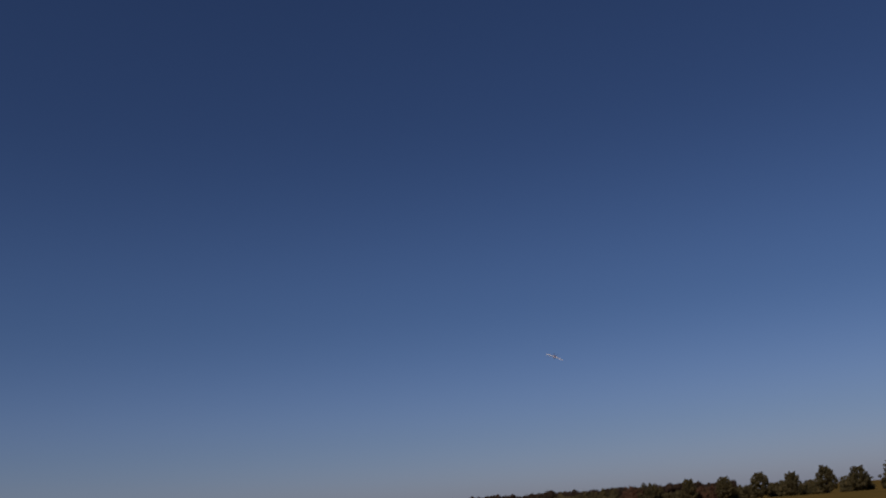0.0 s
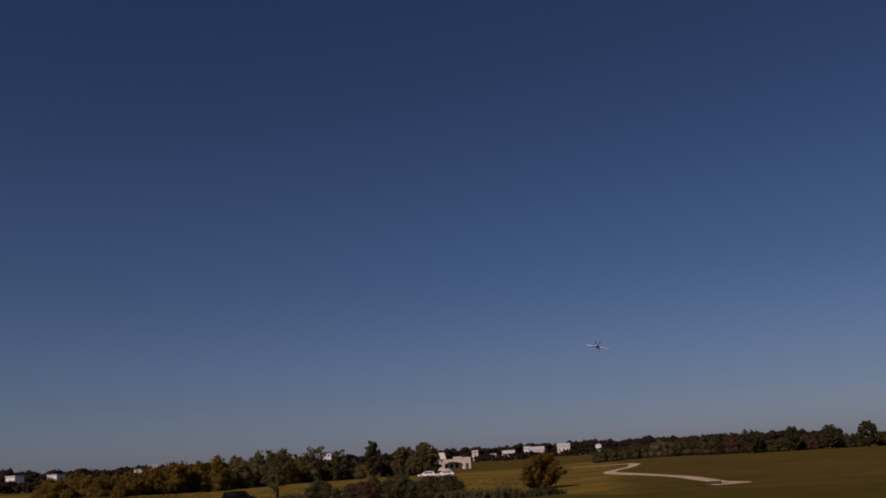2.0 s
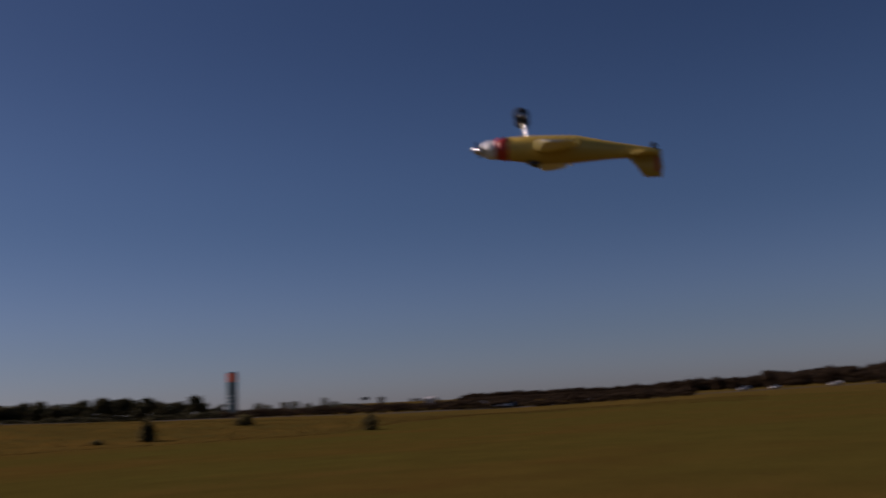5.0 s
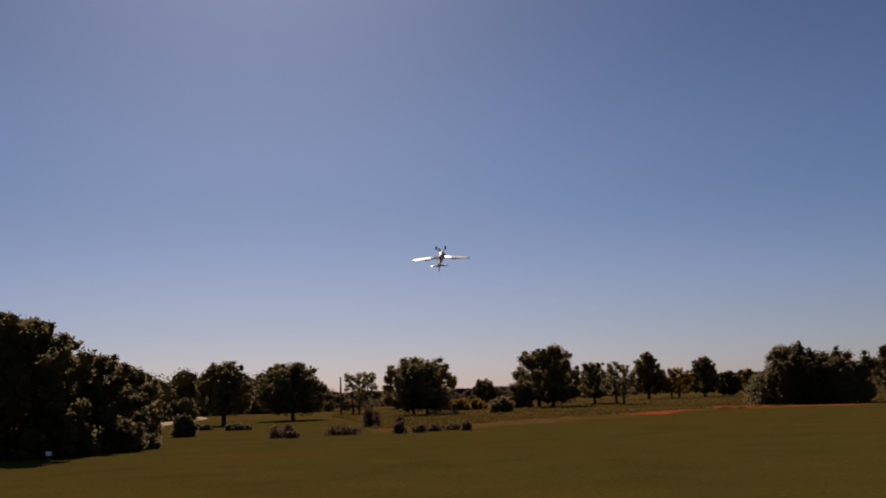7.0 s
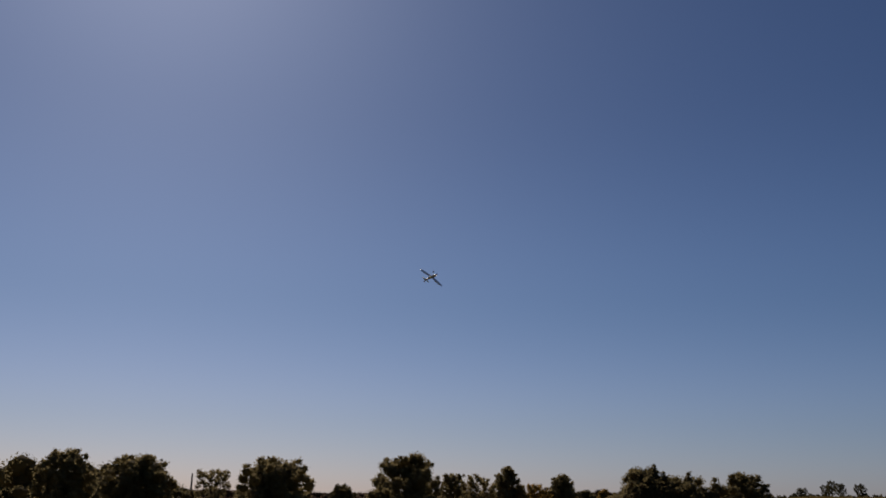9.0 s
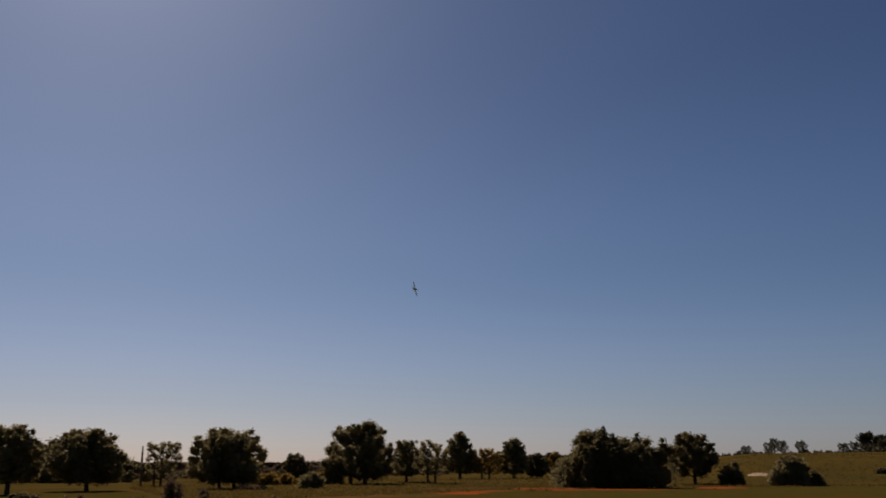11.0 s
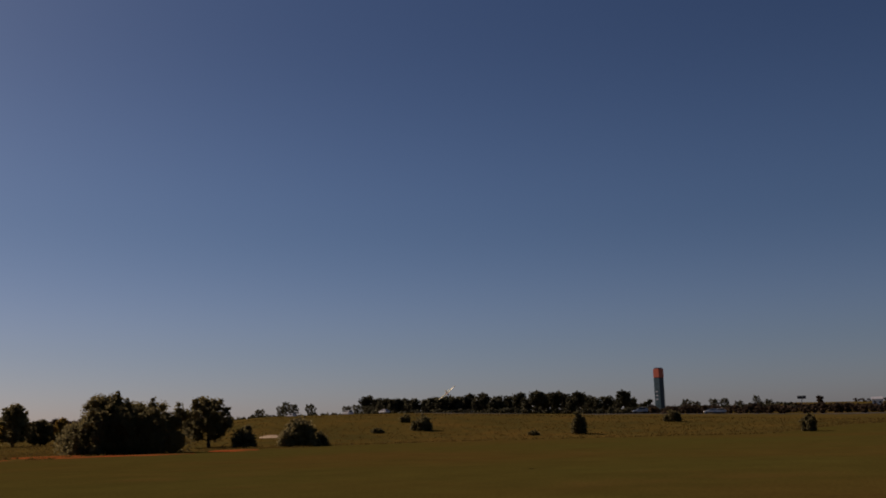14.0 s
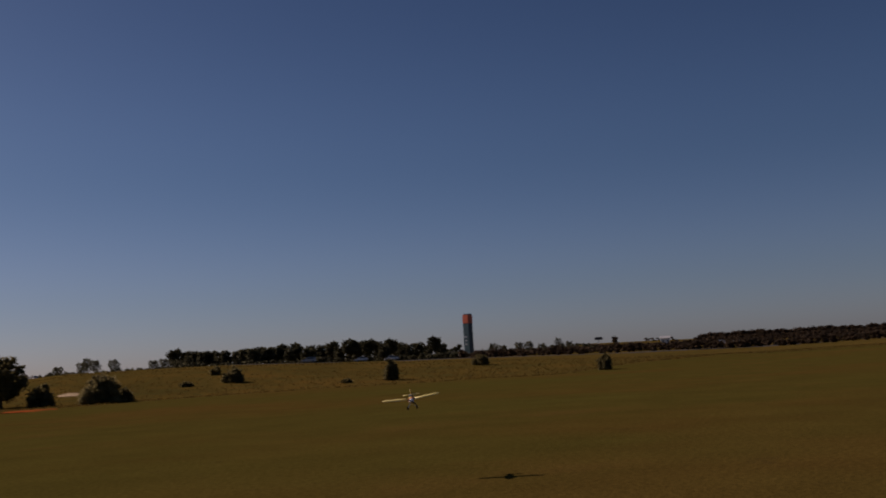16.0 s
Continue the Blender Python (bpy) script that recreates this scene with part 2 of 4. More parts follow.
def build_ground():
    na = 480
    radii = [0.0, 4, 8, 12] + list(np.geomspace(15, 4400, 110))
    verts, faces = [(0, 0, 0)], []
    for r in radii[1:]:
        for k in range(na):
            x, y = polar(k * 360 / na - 180, r)
            verts.append((x, y, height(x, y)))
    for k in range(na):
        faces.append((0, 1 + k, 1 + (k + 1) % na))
    for i in range(len(radii) - 2):
        a, b = 1 + i * na, 1 + (i + 1) * na
        for k in range(na):
            q = (k + 1) % na
            faces.append((a + k, b + k, b + q, a + q))
    me = raw_mesh("ground", verts, faces, True)
    me.materials.append(FIELD)
    past, inside = [], []
    for x, y, _ in verts:
        az, r = math.degrees(math.atan2(-x, y)), math.hypot(x, y)
        d = r - mown_edge(az)
        past.append(0.5 + max(-0.5, min(0.5, d / 40)))
        rim = min(d / 2, math.radians(az + 137.5) * r * 0.8, math.radians(-101 - az) * r, (290 - r) / 2)
        inside.append(0.5 + max(-0.5, min(0.5, rim / 40)))
    for key, values in (("past_mown", past), ("in_meadow", inside)):
        me.attributes.new(key, "FLOAT", "POINT").data.foreach_set("value", values)
    return tagged(new("ground", me), "brown-green mown field with tawny and yellow grass beyond", "ground", kind="structure")


build_ground()


def ribbon(name, points, width, material, label, category, lift=0.05, steps=10):
    """A road or track laid over the ground along (bearing, distance) points."""
    ctrl = [Vector((*polar(a, r), 0)) for a, r in points]
    line = []
    for i in range(len(ctrl) - 1):
        p0, p1, p2, p3 = ctrl[max(i - 1, 0)], ctrl[i], ctrl[i + 1], ctrl[min(i + 2, len(ctrl) - 1)]
        for s in range(steps):
            t = s / steps
            line.append(0.5 * (2 * p1 + (p2 - p0) * t + (2 * p0 - 5 * p1 + 4 * p2 - p3) * t * t + (3 * p1 - p0 - 3 * p2 + p3) * t ** 3))
    line.append(ctrl[-1])
    verts, faces = [], []
    for i, p in enumerate(line):
        d = (line[min(i + 1, len(line) - 1)] - line[max(i - 1, 0)]).normalized()
        side = Vector((d.y, -d.x, 0))
        wob = width * (1 + 0.12 * noise.noise(p * 0.15))
        for k in (-0.5, -0.18, 0.18, 0.5):
            q = p + side * wob * k
            verts.append((q.x, q.y, height(q.x, q.y) + lift * (1 if abs(k) < 0.4 else -0.3)))
    for i in range(len(line) - 1):
        for k in range(3):
            a = i * 4 + k
            faces.append((a, a + 1, a + 5, a + 4))
    ob = mesh_object(name, raw_mesh(name, verts, faces, True), material)
    return tagged(ob, label, category, kind="structure")


def patch(name, az, r, width, depth, material, label, category, seed):
    """An irregular bare patch on the ground."""
    rng = random.Random(seed)
    c = Vector((*polar(az, r), 0))
    out, side = c.normalized(), Vector((c.y, -c.x, 0)).normalized()
    n, rings = 40, 5
    verts, faces = [], []
    for ring in range(rings + 1):
        for k in range(n):
            a = 2 * math.pi * k / n
            f = ring / rings * (1 + 0.4 * noise.noise((math.cos(a) * 2 + seed, math.sin(a) * 2, 0.2)))
            q = c + side * math.cos(a) * width / 2 * f + out * math.sin(a) * depth / 2 * f
            verts.append((q.x, q.y, height(q.x, q.y) + (0.04 + 0.006 * (seed % 10) if ring < rings else -0.02)))
    for ring in range(rings):
        for k in range(n):
            q = (k + 1) % n
            faces.append((ring * n + k, ring * n + q, (ring + 1) * n + q, (ring + 1) * n + k))
    return tagged(mesh_object(name, raw_mesh(name, verts, faces, True), material), label, category, kind="structure")


ribbon("road", [(60, 40), (40, 42), (33, 45), (28, 45), (24, 48), (21, 60), (18, 90), (15.6, 118), (15.2, 145), (17.5, 190)], 3.8, SAND,
       "pale gravel lane past the trees", "road", lift=0.1)
ribbon("gravel_track", [(-104.6, 166), (-106.5, 152), (-110, 140), (-114.5, 134), (-119, 134), (-124, 140)], 3.4, SAND,
       "pale gravel track along the field's far side", "track")
ribbon("sand_path", [(-135, 235), (-138.2, 215), (-138.4, 195), (-137.2, 172), (-137.4, 152), (-140.7, 128), (-143.4, 103), (-144.4, 93), (-143.6, 86), (-142.4, 82)], 2.4, SAND,
       "pale sandy path winding down the grass slope", "path")
HIGHWAY_FACING, HIGHWAY_OFF = -44.0, 298.0     # the straight highway: the bearing it faces, and how far off it runs


def on_highway(s):
    """Bearing and distance of the place s metres along the highway, counted leftwards from its nearest point."""
    return HIGHWAY_FACING + math.degrees(math.atan2(s, HIGHWAY_OFF)), math.hypot(s, HIGHWAY_OFF) + max(0.0, s - 30) * 1.5


patch("sand_patch", -29.3, 115, 2.8, 3.4, SAND, "pale bare sand at the foot of the bank", "soil", 31)
ribbon("highway", [on_highway(s) for s in range(-480, 181, 60)], 8.0, ASPHALT,
       "grey asphalt road on the crest of the bank", "road", lift=0.15)
for i, (az, r, w, d, bright) in enumerate([(-11.4, 72, 6, 9, 1), (-13.2, 78, 5, 7, 1), (-19.4, 81, 8, 4, 1), (-8.4, 66, 6, 12, 0), (-4.6, 60, 5, 11, 0), (-1.4, 55, 5, 8, 0), (2.6, 53, 4, 6, 0), (-27.2, 88, 4.5, 7, 1), (-17.0, 86, 7, 7, 1), (-12.0, 86, 9, 10, 0), (-23.0, 81, 6, 3.5, 1)]):
    patch("clay_patch", az, r, w, d, CLAY if bright else SOIL, "bare orange-red clay in the grass" if bright else "bare reddish-brown soil among dry grass", "soil", 10 + i)

# ---------------------------------------------------------------- plants


ICO = bmesh.new()
bmesh.ops.create_icosphere(ICO, subdivisions=1, radius=1.0)
ICO_V = np.array([v.co[:] for v in ICO.verts])
ICO_F = np.array([[v.index for v in f.verts] for f in ICO.faces])
ICO.free()


def foliage_mesh(name, clumps, per, size, rng, flat=0.85, core=0.74):
    """Foliage in uneven clumps (x, y, z, radius): each has a dense lumpy heart under a shell of small bent leaves."""
    c = np.asarray(clumps, float)
    counts = np.maximum(6, (per * (0.13 / size) ** 2 * c[:, 3] ** 2).astype(int))
    which = np.repeat(np.arange(len(c)), counts)
    n = len(which)
    d = rng.normal(size=(n, 3))
    d /= np.linalg.norm(d, axis=1, keepdims=True)
    mid = c[which, :3] + d * (c[which, 3:] * rng.uniform(0.3, 1.12, (n, 1)) ** 0.45) * (1, 1, flat)
    u = rng.normal(size=(n, 3)) + d * 0.8 + (0, 0, 0.35)
    u /= np.linalg.norm(u, axis=1, keepdims=True)
    v = np.cross(u, rng.normal(size=(n, 3)))
    v /= np.linalg.norm(v, axis=1, keepdims=True)
    w = np.cross(u, v)
    s = size * rng.uniform(0.55, 1.45, (n, 1))
    quads = np.stack([mid - u * s, mid + v * s * 0.6 + w * s * 0.2, mid + u * s, mid - v * s * 0.6 + w * s * 0.2], 1).reshape(-1, 3)
    hearts = c[:, None, :3] + ICO_V[None] * (c[:, 3] * core)[:, None, None] * rng.uniform(0.75, 1.1, (len(c), 12, 1)) * (1, 1, flat)
    tris = (ICO_F[None] + (np.arange(len(c)) * 12)[:, None, None] + 4 * n).reshape(-1)
    me = bpy.data.meshes.new(name)
    me.vertices.add(4 * n + 12 * len(c))
    me.vertices.foreach_set("co", np.concatenate([quads, hearts.reshape(-1, 3)]).reshape(-1))
    me.loops.add(4 * n + len(tris))
    me.loops.foreach_set("vertex_index", np.concatenate([np.arange(4 * n), tris]))
    me.polygons.add(n + len(tris) // 3)
    me.polygons.foreach_set("loop_start", np.concatenate([np.arange(0, 4 * n, 4), np.arange(4 * n, 4 * n + len(tris), 3)]))
    me.update(calc_edges=True)
    return me


def tube(bm, p0, p1, r0, r1, sides=7):
    """A tapered limb between two places."""
    p0, p1 = Vector(p0), Vector(p1)
    q = (p1 - p0).to_track_quat("Z", "Y").to_matrix()
    rings = []
    for p, r in ((p0, r0), (p1, r1)):
        rings.append([bm.verts.new(p + q @ Vector((math.cos(a) * r, math.sin(a) * r, 0))) for a in (2 * math.pi * k / sides for k in range(sides))])
    for k in range(sides):
        j = (k + 1) % sides
        bm.faces.new((rings[0][k], rings[0][j], rings[1][j], rings[1][k]))
    bm.faces.new(rings[0][::-1])
    bm.faces.new(rings[1])


def fitted(clumps, bm, w, d, h):
    """Scales clumps and limbs so that the plant has the given width, depth and height."""
    c = np.array(clumps)
    k = [w / 2 / np.percentile(np.abs(c[:, 0]) + c[:, 3] * 0.9, 96), d / 2 / np.percentile(np.abs(c[:, 1]) + c[:, 3] * 0.9, 96),
         h / np.percentile(c[:, 2] + c[:, 3] * 0.75, 99)]
    for v in bm.verts:
        v.co = (v.co.x * k[0], v.co.y * k[1], v.co.z * k[2])
    c[:, :3] *= k
    for axis, lim in ((0, w / 2), (1, d / 2)):
        c[:, axis] = np.clip(c[:, axis], -lim + 0.5 * c[:, 3], lim - 0.5 * c[:, 3])
        for v in bm.verts:
            v.co[axis] = min(max(v.co[axis], -lim * 0.92), lim * 0.92)
    c[:, 3] *= min(1.0, (k[0] + k[1] + k[2]) / 3)
    return [tuple(r) for r in c]


def crown_reach(style, f):
    """How wide a crown is at f of its height, as a share of its widest."""
    if style == "dome":
        return (0.72 + 1.1 * f if f < 0.25 else 1.0) * math.sqrt(max(0.0, 1 - f ** 2.3))
    if style == "pointed":
        return (0.75 + 1.0 * f if f < 0.25 else 1.0) * max(0.0, 1 - f) ** 0.62 * 1.15
    if style == "column":
        return math.sin(math.pi * (0.14 + 0.80 * f))
    return math.sqrt(max(0.03, 1 - (1.6 * f - 0.75) ** 2))         # head: a rounded ball of foliage


def build_tree(name, label, category, at, h, w, seed, leaf=None, clear=0.16, style="dome", stems=1, per=84, size=0.085, group=""):
    """A tree: tapered trunk with limbs, and a crown of leaf clumps that leaves gaps and an uneven outline."""
    rng = np.random.default_rng(seed)
    root = tagged(new(name), label, category, group)
    root.location = at
    bm = bmesh.new()
    clumps = []
    airy = style in ("open", "cloud")
    tr = 0.022 * h + 0.05
    for s in range(stems):
        off = (s - (stems - 1) / 2) * w * 0.2
        bx, by = off, rng.uniform(-0.1, 0.1) * w * (stems > 1)
        lean = rng.normal(size=2) * 0.03 * h + np.array([off * 0.5, 0])
        pts = [Vector((bx, by, -0.15)), Vector((bx + lean[0] * 0.3, by + lean[1] * 0.3, h * 0.3)),
               Vector((bx + lean[0], by + lean[1], h * 0.6)), Vector((bx + lean[0] * 1.3, by + lean[1] * 1.3, h * 0.9))]
        rad = [tr * 1.25, tr * 0.8, tr * 0.5, tr * 0.12]
        for i in range(3):
            tube(bm, pts[i], pts[i + 1], rad[i], rad[i + 1])
        nl = {"dome": 44, "pointed": 34, "column": 34, "head": 26, "open": 34, "cloud": 24}[style] // stems + 4
        for k in range(nl):
            f = ((k + rng.uniform(0.0, 1.0)) / nl) ** (1.25 if style != "open" else 0.9)
            z = h * (clear + 0.06 + (0.94 - clear) * f * 0.97)
            a = k * 2.4 + rng.uniform(-0.5, 0.5)
            if style == "open":
                reach = (0.45 + 0.55 * math.sin(math.pi * min(1.0, 0.2 + 0.75 * f))) * w * 0.44
            else:
                reach = crown_reach("dome" if style == "cloud" else style, f) * w * 0.43
            reach *= rng.uniform(0.55, 1.1) if airy else rng.uniform(0.74, 1.06)
            base_z = max(h * clear * 0.8, z - reach * 0.55)
            stem = pts[0].lerp(pts[3], min(1, base_z / (h * 0.92)))
            tip = Vector((bx * 0.6 + lean[0] + math.cos(a) * reach, by + lean[1] + math.sin(a) * reach, z))
            tube(bm, stem, tip, tr * 0.3 * (1.1 - f), tr * 0.05, 5)
            r = w * {"dome": 0.105, "pointed": 0.12, "column": 0.17, "head": 0.17, "open": 0.1, "cloud": 0.115}[style] * rng.uniform(0.7, 1.3)
            clumps.append((*tip, r))
            clumps.append((*stem.lerp(tip, 0.6), r * (0.7 if style == "open" else 1.1)))
            for _ in range(3 if style != "head" else 2):
                q, o = a + rng.normal() * 0.8, r * rng.uniform(0.5, 1.2)
                clumps.append((tip.x + math.cos(q) * o * 0.8, tip.y + math.sin(q) * o * 0.8, min(h * 1.03, tip.z + rng.uniform(-0.2, 0.9) * r), r * rng.uniform(0.36, 0.62)))
        clumps.append((pts[3].x, pts[3].y, h * 0.94, w * 0.07))
    if style in ("dome", "cloud", "pointed"):
        for _ in range(16):
            a, f = rng.uniform(0, 6.28), rng.uniform(0.3, 0.97)
            reach = crown_reach("dome" if style == "cloud" else style, f) * w * 0.43
            x, y, z, r = math.cos(a) * reach, math.sin(a) * reach, h * (clear + (0.94 - clear) * f), w * rng.uniform(0.045, 0.065)
            for k in range(3):
                clumps.append((x, y, z + k * r * 1.1, r * (1 - 0.28 * k)))
    clumps = fitted(clumps, bm, w, w, h)
    part("trunk", bm, BARK, root)
    part("crown", foliage_mesh("crown", clumps, per, size, rng, core=0.6 if style == "open" else 0.76), leaf or LEAF, root)
    return root


def build_bush(name, label, at, w, d, h, seed, leaf=None, per=76, size=0.085, turn=0.0, category="bush", group="", peaks=0, core=0.74):
    """A bush down to the ground: short stems and a dome of leaves with stray shoots."""
    rng = np.random.default_rng(seed)
    root = tagged(new(name), label, category, group)
    root.location, root.rotation_euler = at, (0, 0, turn)
    bm = bmesh.new()
    clumps = []
    n = max(7, int(10 * math.sqrt(w * d) / max(h, 0.5)) + 8)
    n = min(n, 46)
    for k in range(n):
        a, f = rng.uniform(0, 2 * math.pi), math.sqrt(rng.uniform(0, 1))
        x, y = math.cos(a) * f * w * 0.42, math.sin(a) * f * d * 0.42
        top = h * (1 - 0.5 * f ** 3) * rng.uniform(0.74, 1.04)
        r = min(h * 0.34, max(w, d) * 0.2) * rng.uniform(0.75, 1.2)
        tube(bm, (0, 0, -0.1), (x, y, max(0.2, top - r)), 0.04 + 0.01 * h, 0.012, 5)
        z = r * 0.5
        while z < top - r * 0.4:
            clumps.append((x + rng.normal() * r * 0.15, y + rng.normal() * r * 0.15, z, r))
            z += r * 0.9
        clumps.append((x, y, top - r * 0.5, r * 0.7))
        for k in range(3 * (peaks > 1 and rng.uniform() < 0.6)):
            clumps.append((x + r * 0.2, y, top - r * 0.2 + k * r * 0.26, r * (0.34 - 0.08 * k)))
        for _ in range(1 + peaks):
            clumps.append((x + rng.normal() * r * 0.5, y + rng.normal() * r * 0.5, top + r * rng.uniform(-0.35, 0.12), r * rng.uniform(0.24, 0.42)))
    clumps = fitted(clumps, bm, w, d, h)
    part("stems", bm, BARK, root)
    part("foliage", foliage_mesh("foliage", clumps, per, size, rng, core=core), leaf or LEAF_DARK, root)
    return root


def woods(name, label, strips, seed, leaf, size, per, even=0.0, kind="stuff"):
    """Far woodland as one mass of trees: strips of (bearing from, to, distance, depth, height, spacing). even: how level the tops are."""
    rng = np.random.default_rng(seed)
    clumps, bm = [], bmesh.new()
    for a0, a1, r0, depth, h, gap in strips:
        n = max(2, int(abs(radians(a1 - a0)) * r0 / gap * max(1, depth / (3.2 * gap))))
        for k in range(n):
            az = a0 + (a1 - a0) * (k + rng.uniform(0, 1)) / n
            p = spot(az, r0 + rng.uniform(0, depth))
            hh = h * (rng.uniform(0.66, 1.06) * (1 - even) + even) * (1 + (0.12 * math.sin(az * 1.7) + 0.07 * math.sin(az * 5.3)) * (1 - even))
            ww = gap * rng.uniform(0.75, 1.25)
            r = min(ww * 0.55, hh * 0.4)
            z = r * 0.5
            while z < hh - r * 1.1:
                q = rng.normal(size=2) * ww * 0.16
                clumps.append((p.x + q[0], p.y + q[1], p.z + z, r * rng.uniform(0.9, 1.2)))
                z += r * 1.1
            clumps.append((p.x, p.y, p.z + hh - r * 0.85, r))
            for j in range(3):
                a = rng.uniform(0, 6.28)
                clumps.append((p.x + math.cos(a) * ww * 0.42, p.y + math.sin(a) * ww * 0.42, p.z + hh * rng.uniform(0.4, 0.86) - r * 0.4, r * rng.uniform(0.45, 0.7)))
            if k % 2 == 0:
                tube(bm, (p.x, p.y, p.z - 0.3), (p.x, p.y, p.z + hh * 0.6), 0.03 * hh, 0.01 * hh, 5)
    root = tagged(new(name), label, "woods", kind=kind)
    part("trunks", bm, BARK, root)
    part("foliage", foliage_mesh("foliage", clumps, per, size, rng, core=0.86), leaf, root)
    return root


# ---- planted trees across the field
LINE = [  # bearing, distance, height, width, style, stems, clear, leaf
    (13.4, 84, 5.5, 5.0, "dome", 1, 0.24, LEAF), (9.35, 94, 5.6, 6.9, "dome", 1, 0.2, LEAF),
    (5.4, 116, 5.1, 4.6, "open", 3, 0.14, LEAF), (1.7, 98, 5.9, 7.6, "dome", 2, 0.15, LEAF),
    (-2.15, 150, 4.2, 4.6, "dome", 1, 0.12, LEAF_DARK), (-5.9, 120, 7.6, 8.9, "cloud", 2, 0.14, LEAF),
    (-8.8, 126, 5.4, 5.0, "cloud", 1, 0.18, LEAF), (-10.3, 119, 5.2, 4.6, "open", 2, 0.18, LEAF),
    (-12.0, 142, 6.9, 5.4, "pointed", 1, 0.16, LEAF), (-13.5, 140, 4.4, 5.0, "open", 2, 0.16, LEAF_WARM),
    (-15.2, 142, 5.8, 5.2, "pointed", 1, 0.15, LEAF), (-16.6, 146, 3.6, 4.0, "dome", 1, 0.12, LEAF_DARK), (-17.6, 150, 3.9, 3.2, "pointed", 1, 0.12, LEAF_WARM),
]
for i, (az, r, h, w, style, stems, clear, leaf) in enumerate(LINE):
    build_tree("tree", "broad leafy tree with dark trunk on dry grass" if style != "open" else "thin open-crowned young tree on dry grass",
               "tree", spot(az, r), h, w, 100 + i, leaf, clear, style, stems, group="trees across the field")
build_tree("tree", "large dense dark tree beside the gravel lane", "tree", spot(24.3, 40), 5.5, 5.4, 131, LEAF_DARK, 0.06, "dome", 2, size=0.07, per=85)
build_tree("tree", "lower full tree growing against a taller one", "tree", spot(21.0, 43), 4.2, 4.6, 132, LEAF_DARK, 0.03, "dome", 2, size=0.07, per=85)
build_tree("tree", "slim tree at the edge of the lane thicket", "tree", spot(18.8, 46), 3.7, 3.2, 133, LEAF, 0.03, "pointed", 2, size=0.07, per=100)
build_tree("tree", "dark tree with low branches behind the lane", "tree", spot(26.8, 44), 4.3, 3.8, 134, LEAF_DARK, 0.1, "dome", 1, size=0.07, per=85)
for az, r, w, d, h, sd in [(22.2, 38.6, 3.0, 2.0, 1.3, 140), (19.6, 40.5, 2.6, 1.6, 1.5, 141), (18.0, 42, 1.6, 1.4, 0.7, 142), (25.6, 41, 2.2, 1.5, 0.9, 143)]:
    build_bush("bush", "low dark bush at the foot of the big tree", spot(az, r), w, d, h, sd, LEAF_DARK, size=0.06, turn=radians(az))
build_bush("bush", "dark bush beside the lane", spot(32.6, 44), 3.4, 2.5, 1.5, 144, LEAF_RUST, size=0.07, turn=radians(32))
for az, r, w, h, leaf, sd in [(15.7, 56, 1.6, 1.25, LEAF_DARK, 150), (10.0, 48, 1.4, 0.7, LEAF_GREY, 151), (6.4, 49, 2.0, 0.52, LEAF_GREY, 152), (4.7, 62, 1.3, 1.5, LEAF_GREY, 153),
                              (3.0, 47.5, 0.75, 0.6, LEAF_GREY, 154), (1.9, 47.8, 0.9, 0.4, LEAF_GREY, 155), (-0.3, 50, 1.4, 0.4, LEAF_GREY, 156), (-1.05, 48.5, 0.6, 0.5, LEAF_GREY, 157),
                              (3.0, 66, 0.8, 0.6, LEAF_GREY, 158), (-3.2, 95, 2.6, 1.6, LEAF, 159), (12.6, 66, 2.0, 0.5, LEAF_DARK, 160), (14.6, 70, 1.5, 0.45, LEAF_DARK, 161), (9.4, 47, 0.8, 0.35, LEAF_GREY, 165), (0.9, 49, 0.9, 0.35, LEAF_GREY, 166),
                              (-0.9, 118, 6, 1.5, LEAF_WARM, 162), (-4.0, 120, 5, 1.6, LEAF_WARM, 163), (0.4, 90, 3.0, 0.5, LEAF_GREY, 164)]:
    build_bush("bush", "weedy grey-brown bush in the mown field" if leaf is LEAF_GREY else "small dark green bush in the grass", spot(az, r), w, w * 0.8, h, sd, leaf, size=0.055, core=0.25 if leaf is LEAF_GREY else 0.7)
build_bush("thicket", "wide dense dark thicket beside red clay", spot(-21.5, 89), 11.2, 7.0, 5.3, 170, LEAF_DARK, per=130, size=0.095, turn=radians(-21.5), category="thicket", peaks=3)
build_bush("thicket", "dense dark bush end of a thicket", spot(-19.4, 87), 4.2, 4.0, 4.0, 171, LEAF_DARK, per=130, size=0.09, category="thicket", peaks=3)
build_tree("tree", "dark spreading tree beside the thicket", "tree", spot(-25.7, 105), 5.4, 5.4, 172, LEAF_DARK, 0.2, "cloud", 1)
build_bush("bush", "round dark bush on the field's edge", spot(-27.7, 104), 2.7, 2.4, 2.4, 173, LEAF_DARK, size=0.085)
build_bush("bush", "broad bush at the foot of the bank", spot(-30.9, 99), 4.2, 3.4, 3.1, 174, LEAF, size=0.085)
build_bush("bush", "low bush beside a broader one", spot(-32.1, 101), 2.2, 2.0, 1.5, 175, LEAF_DARK, size=0.085)
for i, (az, r, w, h) in enumerate([(-38.3, 118, 2.6, 1.9), (-37.3, 130, 1.6, 1.2), (-47.7, 110, 1.9, 2.5), (-53.2, 133, 2.6, 1.6), (-60.7, 107, 1.9, 1.9), (-35.6, 116, 1.6, 0.6), (-45.0, 109, 1.4, 0.5)]):
    build_bush("bush", "lone dark bush on the tawny grass bank", spot(az, r), w, w * 0.9, h, 180 + i, LEAF_DARK, size=0.085, group="bushes on the bank")

